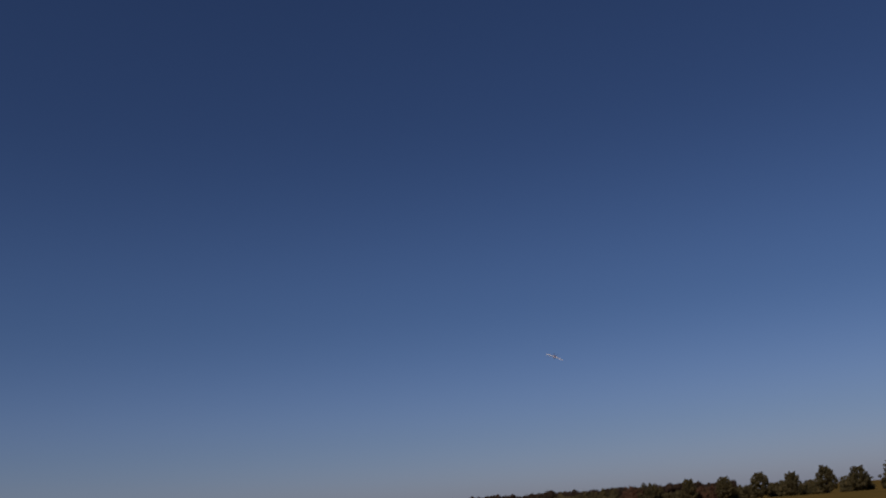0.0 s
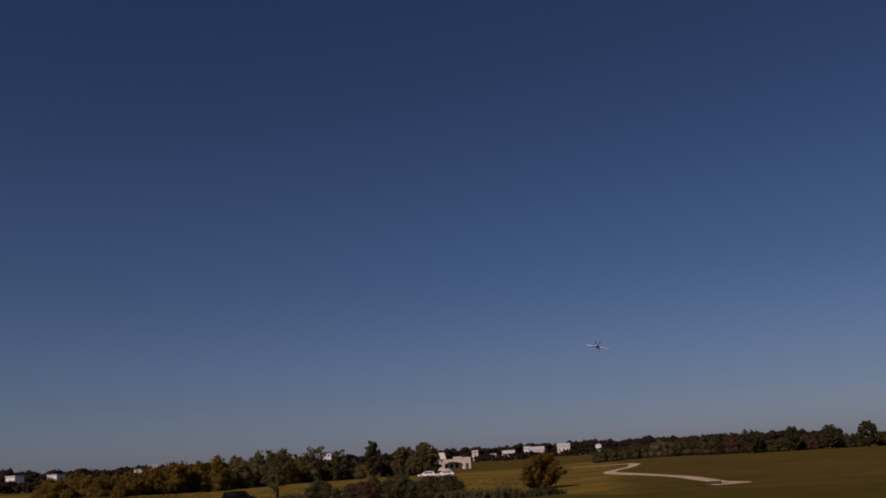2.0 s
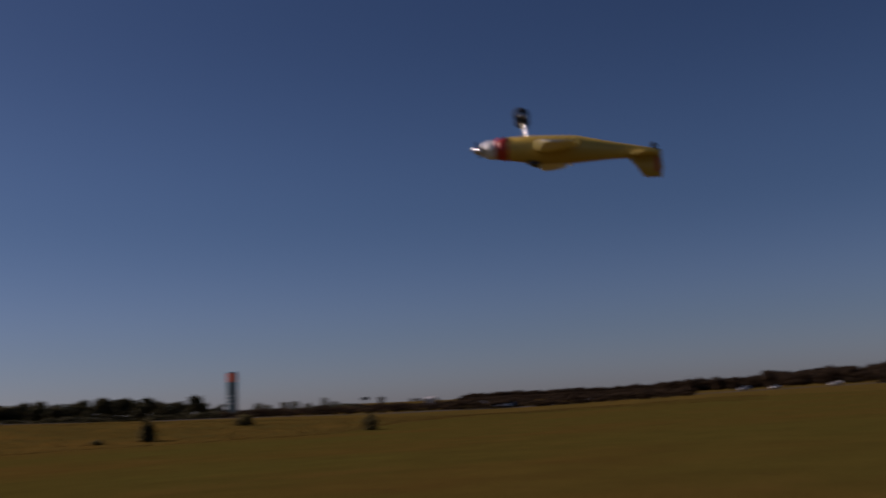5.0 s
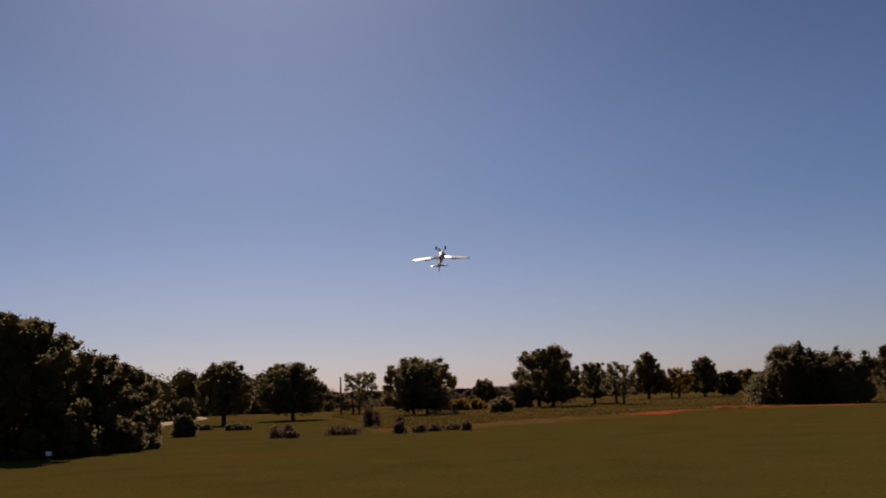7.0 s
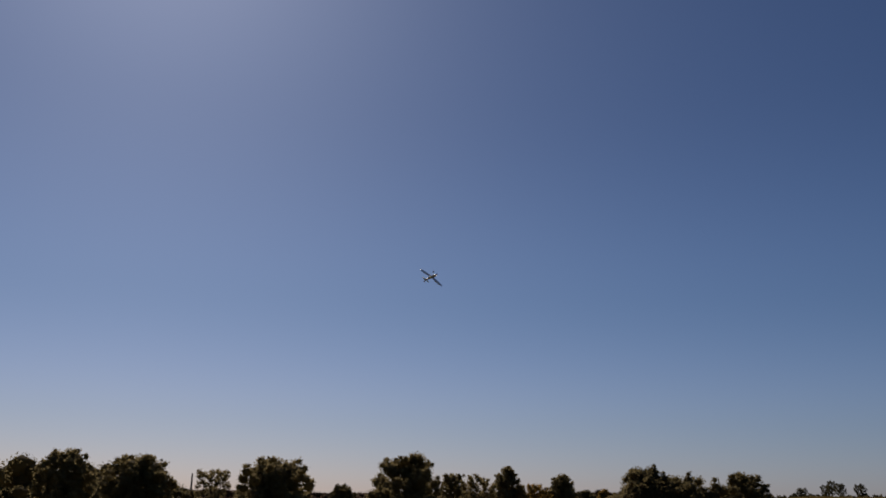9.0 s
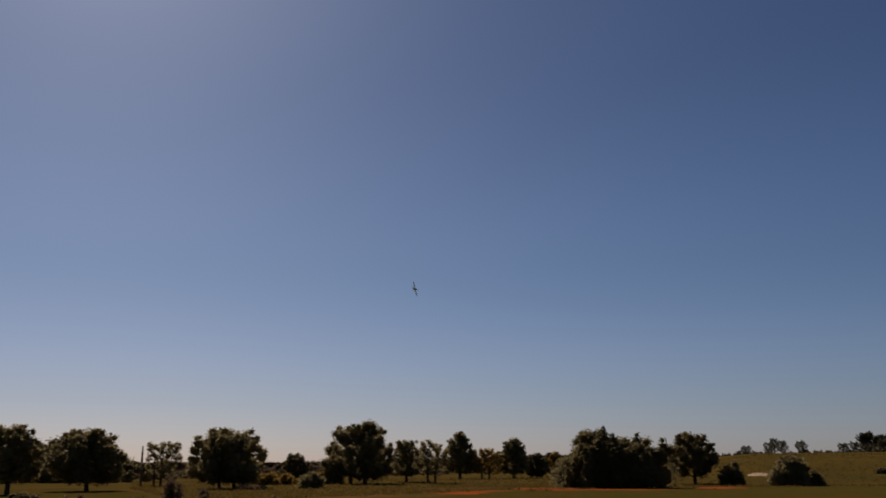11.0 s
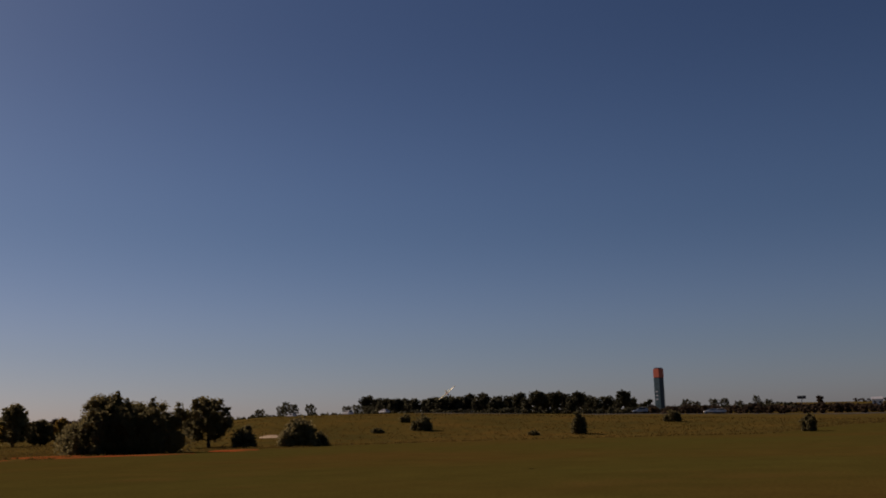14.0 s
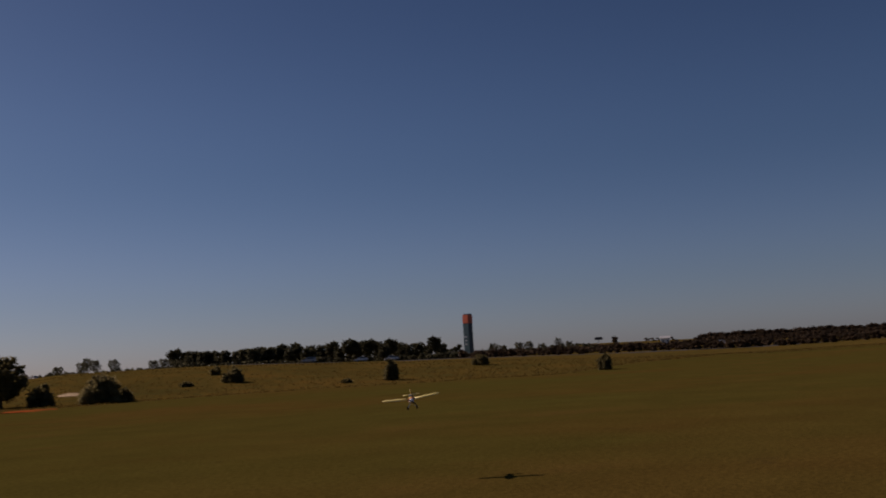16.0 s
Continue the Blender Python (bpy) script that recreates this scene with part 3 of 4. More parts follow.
# ---- pines behind the road on the bank
PINES = []
for i, (h, w, clear) in enumerate([(9.6, 6.8, 0.34), (8.6, 7.0, 0.30), (10.9, 7.0, 0.40), (7.8, 5.8, 0.28)]):
    PINES.append((h, build_tree("pine", "tall dark pine with a bare lower trunk", "pine", spot(-40 - i, 452), h, w, 200 + i, LEAF_PINE, clear, "head", size=0.24, per=34, group="pines behind the road")))
rng = random.Random(5)
az = -35.0
while az > -51.2:
    k = rng.randrange(4)
    p = spot(az, rng.uniform(415, 475), -0.1)
    copy_thing(PINES[k][1], Matrix.Translation(p) @ pose(0, 0, 0, 0, 0, rng.uniform(0, 360)))
    az -= rng.uniform(0.34, 0.66)
THIN = []
for i, (h, w) in enumerate([(8.6, 4.2), (7.4, 4.8)]):
    THIN.append(build_tree("pine", "thin open pine with a bare lower trunk", "pine", spot(-30.2 - i * 1.4, 425, -1.0), h, w, 210 + i, LEAF_PINE, 0.34, "open", size=0.2, per=50, group="pines behind the road"))
for az, r in [(-28.6, 424), (-29.9, 430), (-30.6, 420), (-33.8, 420), (-34.4, 430), (-34.9, 422), (-35.3, 430), (-35.8, 424), (-54.0, 440), (-54.6, 450), (-55.6, 470), (-56.2, 470), (-57.0, 460), (-58.0, 470), (-58.6, 480)]:
    copy_thing(THIN[rng.randrange(2)], Matrix.Translation(spot(az, r, -rng.uniform(0.8, 3.0))) @ pose(0, 0, 0, 0, 0, rng.uniform(0, 360)))

# ---- trees and scrub before the town
build_tree("cypress", "dark narrow columnar tree", "tree", spot(-123.1, 285), 10.6, 5.4, 220, LEAF_DARK, 0.05, "column", size=0.16)
build_tree("tree", "round-headed tree at the edge of the meadow", "tree", spot(-124.9, 285), 8.6, 8.0, 221, LEAF, 0.08, "dome", size=0.16)
build_tree("tree", "full round tree at the edge of the meadow", "tree", spot(-126.3, 280), 9.4, 9.0, 222, LEAF, 0.08, "dome", size=0.16)
build_tree("tree", "open feathery tree beside the parked car", "tree", spot(-117.4, 146), 7.2, 5.2, 223, LEAF, 0.16, "open", 2, size=0.14)
build_tree("tree", "small leafy tree on the meadow", "tree", spot(-133.0, 120), 4.3, 5.6, 224, LEAF_WARM, 0.12, "cloud", 2, size=0.1)
build_tree("tree", "thin tree rising from the scrub", "tree", spot(-119.6, 262), 9.4, 6.6, 225, LEAF, 0.1, "open", 2, size=0.16)
build_tree("tree", "thin tree above the scrub", "tree", spot(-121.0, 268), 8.2, 5.4, 226, LEAF, 0.1, "open", 2, size=0.16)
for i, (az, r, w, h, leaf) in enumerate([
        (-105.2, 196, 9, 3.8, LEAF_WARM), (-106.6, 200, 8, 4.6, LEAF_WARM), (-107.9, 194, 8, 4.4, LEAF_WARM), (-109.2, 200, 8, 4.8, LEAF_WARM), (-110.4, 205, 7, 5.6, LEAF_WARM),
        (-111.7, 212, 8, 6.6, LEAF_WARM), (-112.9, 215, 7, 6.6, LEAF_WARM), (-114.0, 225, 8, 7.8, LEAF_WARM), (-115.3, 232, 8, 7.6, LEAF), (-116.3, 240, 8, 8.6, LEAF),
        (-117.7, 250, 10, 8.0, LEAF_WARM), (-119.0, 258, 10, 7.4, LEAF), (-120.4, 262, 9, 6.0, LEAF_DARK), (-121.7, 270, 9, 5.4, LEAF), (-124.0, 292, 9, 4.8, LEAF_RUST), (-125.7, 292, 9, 4.6, LEAF), (-108.6, 180, 3.6, 2.4, LEAF_WARM), (-105.9, 178, 3, 1.8, LEAF_WARM)]):
    build_bush("scrub", "tall autumn-tinted scrub along the meadow", spot(az, r), w, w * 0.8, h, 240 + i, leaf, per=50, size=0.15, category="scrub", group="scrub belt", peaks=2)
for i, (az, r, w, d, h, leaf) in enumerate([
        (-119.9, 108, 3.6, 3, 2.5, LEAF_DARK), (-121.5, 107, 4.4, 3, 1.9, LEAF_DARK), (-123.0, 106, 4.8, 3, 2.4, LEAF_RUST), (-124.5, 105, 5, 3.4, 2.9, LEAF_DARK),
        (-126.0, 104, 4.4, 3, 2.5, LEAF_DARK), (-127.4, 103, 4.0, 3, 2.6, LEAF_DARK), (-127.9, 96, 5, 2.5, 1.0, LEAF), (-130.6, 95, 6, 2.5, 1.0, LEAF), (-133.2, 95, 4.5, 2.4, 0.8, LEAF_DARK), (-118.2, 125, 3.4, 2.5, 0.9, LEAF)]):
    build_bush("bush", "dense low thicket bush with reddish tints" if leaf is LEAF_RUST else "dense low dark green bush", spot(az, r), w, d, h, 270 + i, leaf, per=90, size=0.085, turn=radians(az), group="bushes at the field's end")
# slope to the side of the sandy path
for i, (az, r, w, h, leaf) in enumerate([(-137.0, 262, 9, 3.8, LEAF_DARK), (-138.6, 268, 10, 4.4, LEAF_DARK), (-140.2, 264, 9, 4.6, LEAF), (-141.4, 270, 9, 5.0, LEAF_DARK), (-142.8, 266, 9, 5.4, LEAF_DARK), (-144.2, 270, 9, 5.6, LEAF_RUST), (-145.6, 268, 8, 4.6, LEAF_DARK),
        (-146.6, 266, 7, 3.6, LEAF_DARK), (-148.4, 268, 9, 4.2, LEAF_RUST), (-150.4, 268, 8, 3.6, LEAF_DARK), (-152.4, 268, 8, 4.0, LEAF_DARK), (-154.2, 268, 8, 3.8, LEAF_DARK), (-156.4, 268, 9, 4.2, LEAF_DARK), (-158.6, 270, 9, 4.4, LEAF_DARK)]):
    build_bush("hedge_bush", "dark hedge bush on the crest of the slope", spot(az, r), w, w * 0.7, h, 300 + i, leaf, per=50, size=0.16, category="hedge", group="hedge on the slope", peaks=1)
for i, (az, r, h, w, st) in enumerate([(-147.5, 262, 6.2, 4.4, "dome"), (-149.5, 262, 6.0, 5.0, "dome"), (-151.4, 260, 6.4, 5.4, "dome"), (-153.2, 260, 5.8, 4.8, "dome"), (-154.9, 258, 6.8, 5.2, "dome"), (-156.6, 262, 6.2, 5.0, "dome"), (-158.4, 258, 7.4, 5.0, "dome"), (-145.2, 262, 6.2, 5.2, "open")]):
    build_tree("tree", "dark round-headed tree on the crest of the slope", "tree", spot(az, r), h, w, 330 + i, LEAF_DARK, 0.1, st, size=0.17, group="trees on the slope")

# ---- woods behind
woods("woods", "dark leafy woods behind the lane", [(46, 15.5, 112, 22, 6.6, 3.4), (50, 26, 104, 20, 6.8, 3.6), (19, 8, 150, 26, 6.9, 3.6), (10, 6.4, 170, 26, 4.6, 3.4), (46, 15, 116, 14, 3.0, 2.2), (18, 7, 156, 14, 2.8, 2.4)], 400, LEAF_DARK, 0.13, 52, 0.3)
woods("distant_woods", "level dark woods along the horizon", [(14, -6, 880, 90, 6.0, 5.0), (-6, -14, 880, 90, 7.4, 5.0), (-14, -27, 880, 90, 9.4, 5.0), (46, 14, 600, 100, 7.6, 7.0)], 401, LEAF_FAR, 0.6, 28, 0.75)
woods("hedgerow", "low grey-green brush behind the planted trees", [(7, -19, 215, 25, 2.3, 2.4)], 408, LEAF_GREY, 0.2, 90)
woods("hedgerow", "low dark brush behind the planted trees", [(8, -20, 250, 30, 4.1, 3.0)], 409, LEAF_FAR, 0.25, 80)
woods("distant_woods", "dark understory behind the pines", [(-35, -52, 470, 20, 7.4, 3.3), (-26, -36, 405, 20, 2.4, 2.6), (-34.5, -60, 405, 20, 3.0, 2.6), (-53, -60, 480, 25, 3.6, 5.0)], 406, LEAF_PINE, 0.4, 35)
woods("distant_woods", "dark brush beyond the road", [(-52, -80, 318, 40, 3.0, 3.2), (-60, -80, 430, 40, 2.8, 4.0)], 407, LEAF_FAR, 0.35, 35)
woods("distant_woods", "dark wooded ridge beyond the road", [(-66, -80, 560, 70, 3.6, 5.0), (-66.5, -80, 660, 90, 6.4, 5.5), (-61.2, -61.7, 900, 20, 6.5, 5.0), (-63.2, -64.8, 900, 30, 4.0, 5.0)], 402, LEAF_FAR, 0.5, 26, 0.4)
woods("distant_woods", "dark wooded hill with scattered houses", [(-78, -93, 480, 120, 7.5, 7.0), (-84, -90, 840, 120, 12.4, 8.0), (-90, -93.5, 840, 120, 14.2, 8.0), (-93.5, -100.6, 840, 120, 15.2, 8.0), (-100.6, -104, 840, 120, 13.0, 8.0), (-104, -113, 840, 120, 11.2, 8.0),
                                                                    (-90, -97.2, 400, 90, 4.8, 6.0), (-97, -105, 560, 60, 7.0, 7.0), (-99.8, -104.4, 360, 30, 3.6, 4.0), (-95.8, -105.0, 330, 22, 3.9, 3.0)], 403, LEAF_FAR, 0.5, 19, 0.35)
woods("distant_woods", "dark wooded skyline behind the town", [(-108, -150, 1000, 140, 12.2, 9.0), (-128, -146, 520, 60, 4.2, 6.0), (-134, -150, 760, 60, 8.3, 8.0)], 404, LEAF_FAR, 0.55, 19, 0.35)
woods("distant_woods", "woodland far behind the viewer", [(-160, -310, 420, 40, 10.0, 14.0)], 405, LEAF_FAR, 1.6, 20)


# ---- grasses
def tufts(name, label, a0, a1, near, far, count, h, seed, material):
    """Standing grass in the rough ground, as blades in tufts."""
    rng = np.random.default_rng(seed)
    verts, faces = [], []
    for _ in range(count):
        az = a0 + (a1 - a0) * rng.uniform(0, 1)
        e = mown_edge(az)
        r = e * near + (far - e * near) * rng.uniform(0, 1) ** 1.6
        p = spot(az, r)
        for b in range(5):
            a = rng.uniform(0, 6.28)
            hh, w = h * rng.uniform(0.5, 1.3), h * 0.22
            o = Vector((rng.normal() * h * 0.4, rng.normal() * h * 0.4, -0.05))
            s = Vector((math.cos(a) * w, math.sin(a) * w, 0))
            t = Vector((rng.normal() * h * 0.35, rng.normal() * h * 0.35, hh))
            i = len(verts)
            verts += [p + o - s, p + o + s, p + o + t + s * 0.2, p + o + t - s * 0.2]
            faces.append((i, i + 1, i + 2, i + 3))
    return tagged(mesh_object(name, raw_mesh(name, verts, faces), material), label, "grass", kind="stuff")


STRAW = leaf_mat("straw_grass", (0.080, 0.056, 0.015), (0.105, 0.071, 0.017), (0.135, 0.086, 0.020), 0.3)
tufts("grass", "tall tawny grass on the bank", -16, -84, 1.0, 160, 7000, 0.2, 500, STRAW)
tufts("grass", "tall dry grass among the planted trees", 7, -18, 1.1, 170, 5000, 0.2, 501, STRAW)
tufts("grass", "yellow meadow grass before the scrub", -103, -133.5, 1.0, 200, 3500, 0.2, 502, STRAW)


# ---------------------------------------------------------------- built things
def box(bm, x0, x1, y0, y1, z0, z1, bevel=0.0):
    r = bmesh.ops.create_cube(bm, size=1.0)
    for v in r["verts"]:
        v.co = ((x0 + x1) / 2 + v.co.x * (x1 - x0), (y0 + y1) / 2 + v.co.y * (y1 - y0), (z0 + z1) / 2 + v.co.z * (z1 - z0))
    if bevel:
        bmesh.ops.bevel(bm, geom=list({e for v in r["verts"] for e in v.link_edges}), offset=bevel, segments=2, affect="EDGES")
    return bm


def boxed(*a, **k):
    return box(bmesh.new(), *a, **k)


def lathe(bm, profile, n=24, centre=(0, 0, 0)):
    """A turned body: (radius, height) pairs."""
    rings = []
    for r, z in profile:
        rings.append([bm.verts.new((centre[0] + math.cos(2 * math.pi * k / n) * r, centre[1] + math.sin(2 * math.pi * k / n) * r, centre[2] + z)) for k in range(n)])
    for a, b in zip(rings, rings[1:]):
        for k in range(n):
            f = bm.faces.new((a[k], a[(k + 1) % n], b[(k + 1) % n], b[k]))
            f.smooth = True
    bm.faces.new(rings[0][::-1])
    bm.faces.new(rings[-1])
    return bm


def build_car(name, label, at, heading, paint_mat, suv=True, group=""):
    root = tagged(new(name), label, "car", group)
    root.matrix_world = Matrix.Translation(at) @ pose(0, 0, 0, 0, 0, heading)
    L, W = (4.7, 1.85) if suv else (4.4, 1.75)
    H = 1.75 if suv else 1.45
    prof = [(-L / 2, 0.45), (-L / 2, 0.85), (-L / 2 + 0.12, H * 0.58), (-L / 2 + (0.35 if suv else 0.75), H * 0.97), (-0.2, H), (0.5, H * 0.97), (1.15, H * 0.62), (L / 2 - 0.25, H * 0.55), (L / 2, 0.75), (L / 2, 0.4)]
    bm = bmesh.new()
    side = []
    for s in (-1, 1):
        side.append([bm.verts.new((s * W / 2 * (0.82 if z > H * 0.7 else 1.0), y, z)) for y, z in prof])
    bm.faces.new(side[0])
    bm.faces.new(side[1][::-1])
    for i in range(len(prof)):
        j = (i + 1) % len(prof)
        bm.faces.new((side[0][j], side[0][i], side[1][i], side[1][j]))
    bmesh.ops.recalc_face_normals(bm, faces=bm.faces)
    bmesh.ops.bevel(bm, geom=list(bm.edges), offset=0.06, segments=2, affect="EDGES")
    part("body", bm, paint_mat, root)
    for s in (-1, 1):
        x = s * W / 2 * 0.93
        part("side_window", boxed(min(x - 0.03, x + 0.03), max(x - 0.03, x + 0.03), -L / 2 + 0.7, 0.55, H * 0.64, H * 0.9, bevel=0.02), GLASS, root, "dark side window")
        for y in (-L / 2 + 0.9, L / 2 - 0.9):
            w = part("wheel", lathe(bmesh.new(), [(0.2, -0.11), (0.33, -0.11), (0.35, -0.06), (0.35, 0.06), (0.33, 0.11), (0.2, 0.11)], 18), RUBBER, root, "black tyre")
            w.matrix_local = pose(s * (W / 2 - 0.1), y, 0.35, 0, 90, 0)
            part("rim", lathe(bmesh.new(), [(0.05, -0.12), (0.2, -0.115), (0.2, 0.115), (0.05, 0.12)], 14), STEEL if paint_mat is WHITE_PAINT else PLASTIC_BLACK, w, "wheel rim")
    ws = part("windscreen", boxed(-W * 0.38, W * 0.38, -0.02, 0.02, -0.36, 0.36, bevel=0.01), GLASS, root)
    ws.matrix_local = pose(0, 0.86, H * 0.81, 50, 0, 0)
    rw = part("rear_window", boxed(-W * 0.36, W * 0.36, -0.02, 0.02, -0.26, 0.26, bevel=0.01), GLASS, root)
    rw.matrix_local = pose(0, -L / 2 + (0.22 if suv else 0.42), H * 0.78, -28 if suv else -50, 0, 0)
    for s in (-1, 1):
        part("headlight", boxed(s * 0.62 - 0.16, s * 0.62 + 0.16, L / 2 - 0.06, L / 2 + 0.015, 0.7, 0.84, bevel=0.02), METAL, root)
        part("tail_light", boxed(s * 0.72 - 0.1, s * 0.72 + 0.1, -L / 2 - 0.015, -L / 2 + 0.06, 0.8, 1.0, bevel=0.02), FOAM_RED, root)
    return root


build_car("suv", "black parked SUV at the end of the gravel track", spot(-115.2, 126), 40 - 115 + 180, BLACK_PAINT)
build_car("car", "white car parked in the meadow", spot(-127.35, 215), -128 + 80, WHITE_PAINT, False, "parked cars by the meadow")
build_car("car", "white car parked in the meadow", spot(-126.3, 222), -128 + 70, WHITE_PAINT, False, "parked cars by the meadow")
for az, r, suv in [(-87.8, 450, True), (-96.3, 330, False), (-67.4, 440, True), (-68.3, 440, False)]:
    build_car("car", "white parked car before the woods", spot(az, r), az + 85, WHITE_PAINT, suv, "parked cars by the woods")


TRAFFIC = []
for along, speed, colour, suv in [(-249, 22.9, WHITE_PAINT, False), (-246, 21.4, WHITE_PAINT, True), (-290, 23.7, WHITE_PAINT, False),
                                  (-352, 22.4, STEEL, True), (-410, 25.0, WHITE_PAINT, False), (-362, 21.4, WHITE_PAINT, False)]:
    pale = "pale grey" if colour is STEEL else "white"
    TRAFFIC.append((build_car("car", f"{pale} {'van-like car' if suv else 'saloon car'} driving along the far highway", spot(*on_highway(along), 0.2), HIGHWAY_FACING + 90, colour, suv, "cars on the highway"), along, speed))


def build_house(name, label, az, r, w, d, h, wall, roof, flat=True, cols=4, rows=1, turn=0.0, lift=0.0):
    """A far building: walls, roof, windows with panes set back in frames, and a door."""
    root = tagged(new(name), label, "building")
    root.matrix_world = Matrix.Translation(spot(az, r, lift)) @ pose(0, 0, 0, 0, 0, az + turn)
    part("wall", boxed(-w / 2, w / 2, -d / 2, d / 2, -6.0, h), wall, root)
    if flat:
        bm = bmesh.new()
        box(bm, -w / 2 - 0.3, w / 2 + 0.3, -d / 2 - 0.3, d / 2 + 0.3, h + 0.002, h + 0.5)
        part("roof", bm, roof, root)
    else:
        bm = bmesh.new()
        rise = d * 0.32
        v = [bm.verts.new(c) for c in [(-w / 2 - 0.4, -d / 2 - 0.4, h), (w / 2 + 0.4, -d / 2 - 0.4, h), (w / 2 + 0.4, d / 2 + 0.4, h), (-w / 2 - 0.4, d / 2 + 0.4, h), (-w / 2 - 0.4, 0, h + rise), (w / 2 + 0.4, 0, h + rise)]]
        for f in ((0, 1, 5, 4), (2, 3, 4, 5), (0, 4, 3), (1, 2, 5), (3, 2, 1, 0)):
            bm.faces.new([v[i] for i in f])
        part("roof", bm, roof, root)
    for j in range(rows):
        for i in range(cols):
            x = -w / 2 + w * (i + 0.5) / cols
            z = h * (j + 0.55) / rows
            ww, wh = min(0.75, w / cols * 0.17), min(0.85, h / rows * 0.15)
            bm = boxed(x - ww, x + ww, -d / 2 - 0.08, -d / 2 + 0.05, z - wh, z + wh)
            part("window", bm, GLASS, root)
            part("sill", boxed(x - ww * 1.15, x + ww * 1.15, -d / 2 - 0.2, -d / 2 - 0.081, z - wh - 0.2, z - wh - 0.02), wall, root)
    return root


H_ = build_house
H_("house", "white two-storey house among dark trees", -98.4, 420, 4.6, 6, 6.2, WHITE_WALL, ROOF_DARK, True, 2, 2, -38)
H_("house", "white low house among dark trees", -99.5, 430, 5.0, 6, 4.8, WHITE_WALL, ROOF_DARK, False, 2, 1, -42)
H_("house", "white low house among dark trees", -100.6, 440, 6.5, 6, 5.0, STUCCO, ROOF_PALE, True, 3, 1, -35)
H_("shed", "grey shed roof behind the trees", -102.0, 440, 4.6, 5, 6.6, ROOF_PALE, ROOF_PALE, True, 2)
H_("house", "long white low building behind scrub", -103.2, 480, 5, 6, 5.4, WHITE_WALL, ROOF_PALE, True, 4, 1, -40)
H_("house", "long white low building behind scrub", -105.3, 470, 5, 6, 5.2, WHITE_WALL, ROOF_PALE, True, 3, 1, -40)
H_("house", "white house with pale roof above the scrub", -109.6, 520, 4, 6, 6.6, WHITE_WALL, ROOF_DARK, True, 2)
H_("building", "pale domed block above the scrub", -110.4, 560, 5, 5, 8.0, TANK, TANK, True, 2)
H_("building", "cream block behind the scrub", -117.3, 620, 8, 8, 10, STUCCO, STUCCO, True, 2, 2)
H_("building", "pale block with dark panels behind the scrub", -119.3, 640, 9, 8, 11, STUCCO, ROOF_DARK, True, 3, 3)
H_("building", "pale block behind the scrub", -120.3, 660, 7, 8, 11, WHITE_WALL, ROOF_DARK, True, 2, 3)


def build_hall(az, r, turn):
    """A stucco hall with a deep arched porch, a stepped parapet and a short square turret."""
    root = tagged(new("building"), "pink stucco hall with a dark arched porch by the meadow", "building")
    root.matrix_world = Matrix.Translation(spot(az, r)) @ pose(0, 0, 0, 0, 0, az + turn)
    part("wall", boxed(-5.4, 5.4, -1.2, 4.5, -2, 3.6), STUCCO_PINK, root)
    part("wall", boxed(2.5, 5.4, -4.0, -1.202, -2, 4.2, bevel=0.05), STUCCO_PINK, root)
    part("pier", boxed(-5.4, -4.5, -4.0, -3.2, -2, 2.6, bevel=0.05), STUCCO_PINK, root)
    bm = bmesh.new()
    arch = [(-4.9 + 7.4 * k / 16, 1.9 + 0.9 * math.sin(math.pi * k / 16)) for k in range(17)]
    rings = [[bm.verts.new((x, y, z)) for x, z in arch] + [bm.verts.new((x, y, 3.7)) for x, _ in arch[::-1]] for y in (-3.9, -3.3)]
    for k in range(16):
        for ring in rings:
            bm.faces.new((ring[k], ring[k + 1], ring[32 - k], ring[33 - k]))
    for k in range(34):
        j = (k + 1) % 34
        bm.faces.new((rings[0][k], rings[0][j], rings[1][j], rings[1][k]))
    bmesh.ops.recalc_face_normals(bm, faces=bm.faces)
    part("arch", bm, STUCCO_PINK, root, "pink stucco arch over the porch")
    part("porch_roof", boxed(-5.2, 2.49, -3.29, -1.21, 3.2, 3.5), ROOF_DARK, root)
    part("parapet", boxed(-1.0, 2.2, -3.95, -3.25, 3.702, 4.5, bevel=0.05), STUCCO_PINK, root)
    part("roof", boxed(-5.6, 5.6, -1.1, 4.7, 3.602, 3.9), ROOF_DARK, root)
    part("turret", boxed(-7.4, -5.41, 0.0, 2.4, -2, 5.4, bevel=0.05), STUCCO, root, "cream square turret")
    part("turret_window", boxed(-6.8, -6.0, -0.06, 0.06, 3.6, 4.6), GLASS, root)
    for x in (-3.2, -1.2, 0.8):
        part("window", boxed(x - 0.5, x + 0.5, -1.26, -1.15, 0.6, 2.0, bevel=0.02), GLASS, root)
    part("door", boxed(3.4, 4.4, -4.06, -3.95, -0.2, 2.1, bevel=0.02), ROOF_DARK, root)


build_hall(-127.9, 350, 14)
ob = tagged(new("culvert"), "grey concrete culvert end beside the sandy path", "culvert")
ob.matrix_world = Matrix.Translation(spot(-143.0, 84.5)) @ pose(0, 0, 0, 0, 0, -143)
part("headwall", boxed(-0.5, 0.5, -0.12, 0.12, -0.4, 0.3, bevel=0.03), CONCRETE, ob)
part("pipe", lathe(bmesh.new(), [(0.11, -0.3), (0.14, -0.3), (0.14, 0.0), (0.11, 0.0)], 16), ROOF_DARK, ob).matrix_local = pose(0, -0.08, 0.12, 90, 0, 0)
H_("building", "cream gabled wing of a stucco building", -126.9, 372, 5, 8, 3.8, STUCCO, STUCCO, False, 2, 1, 10)
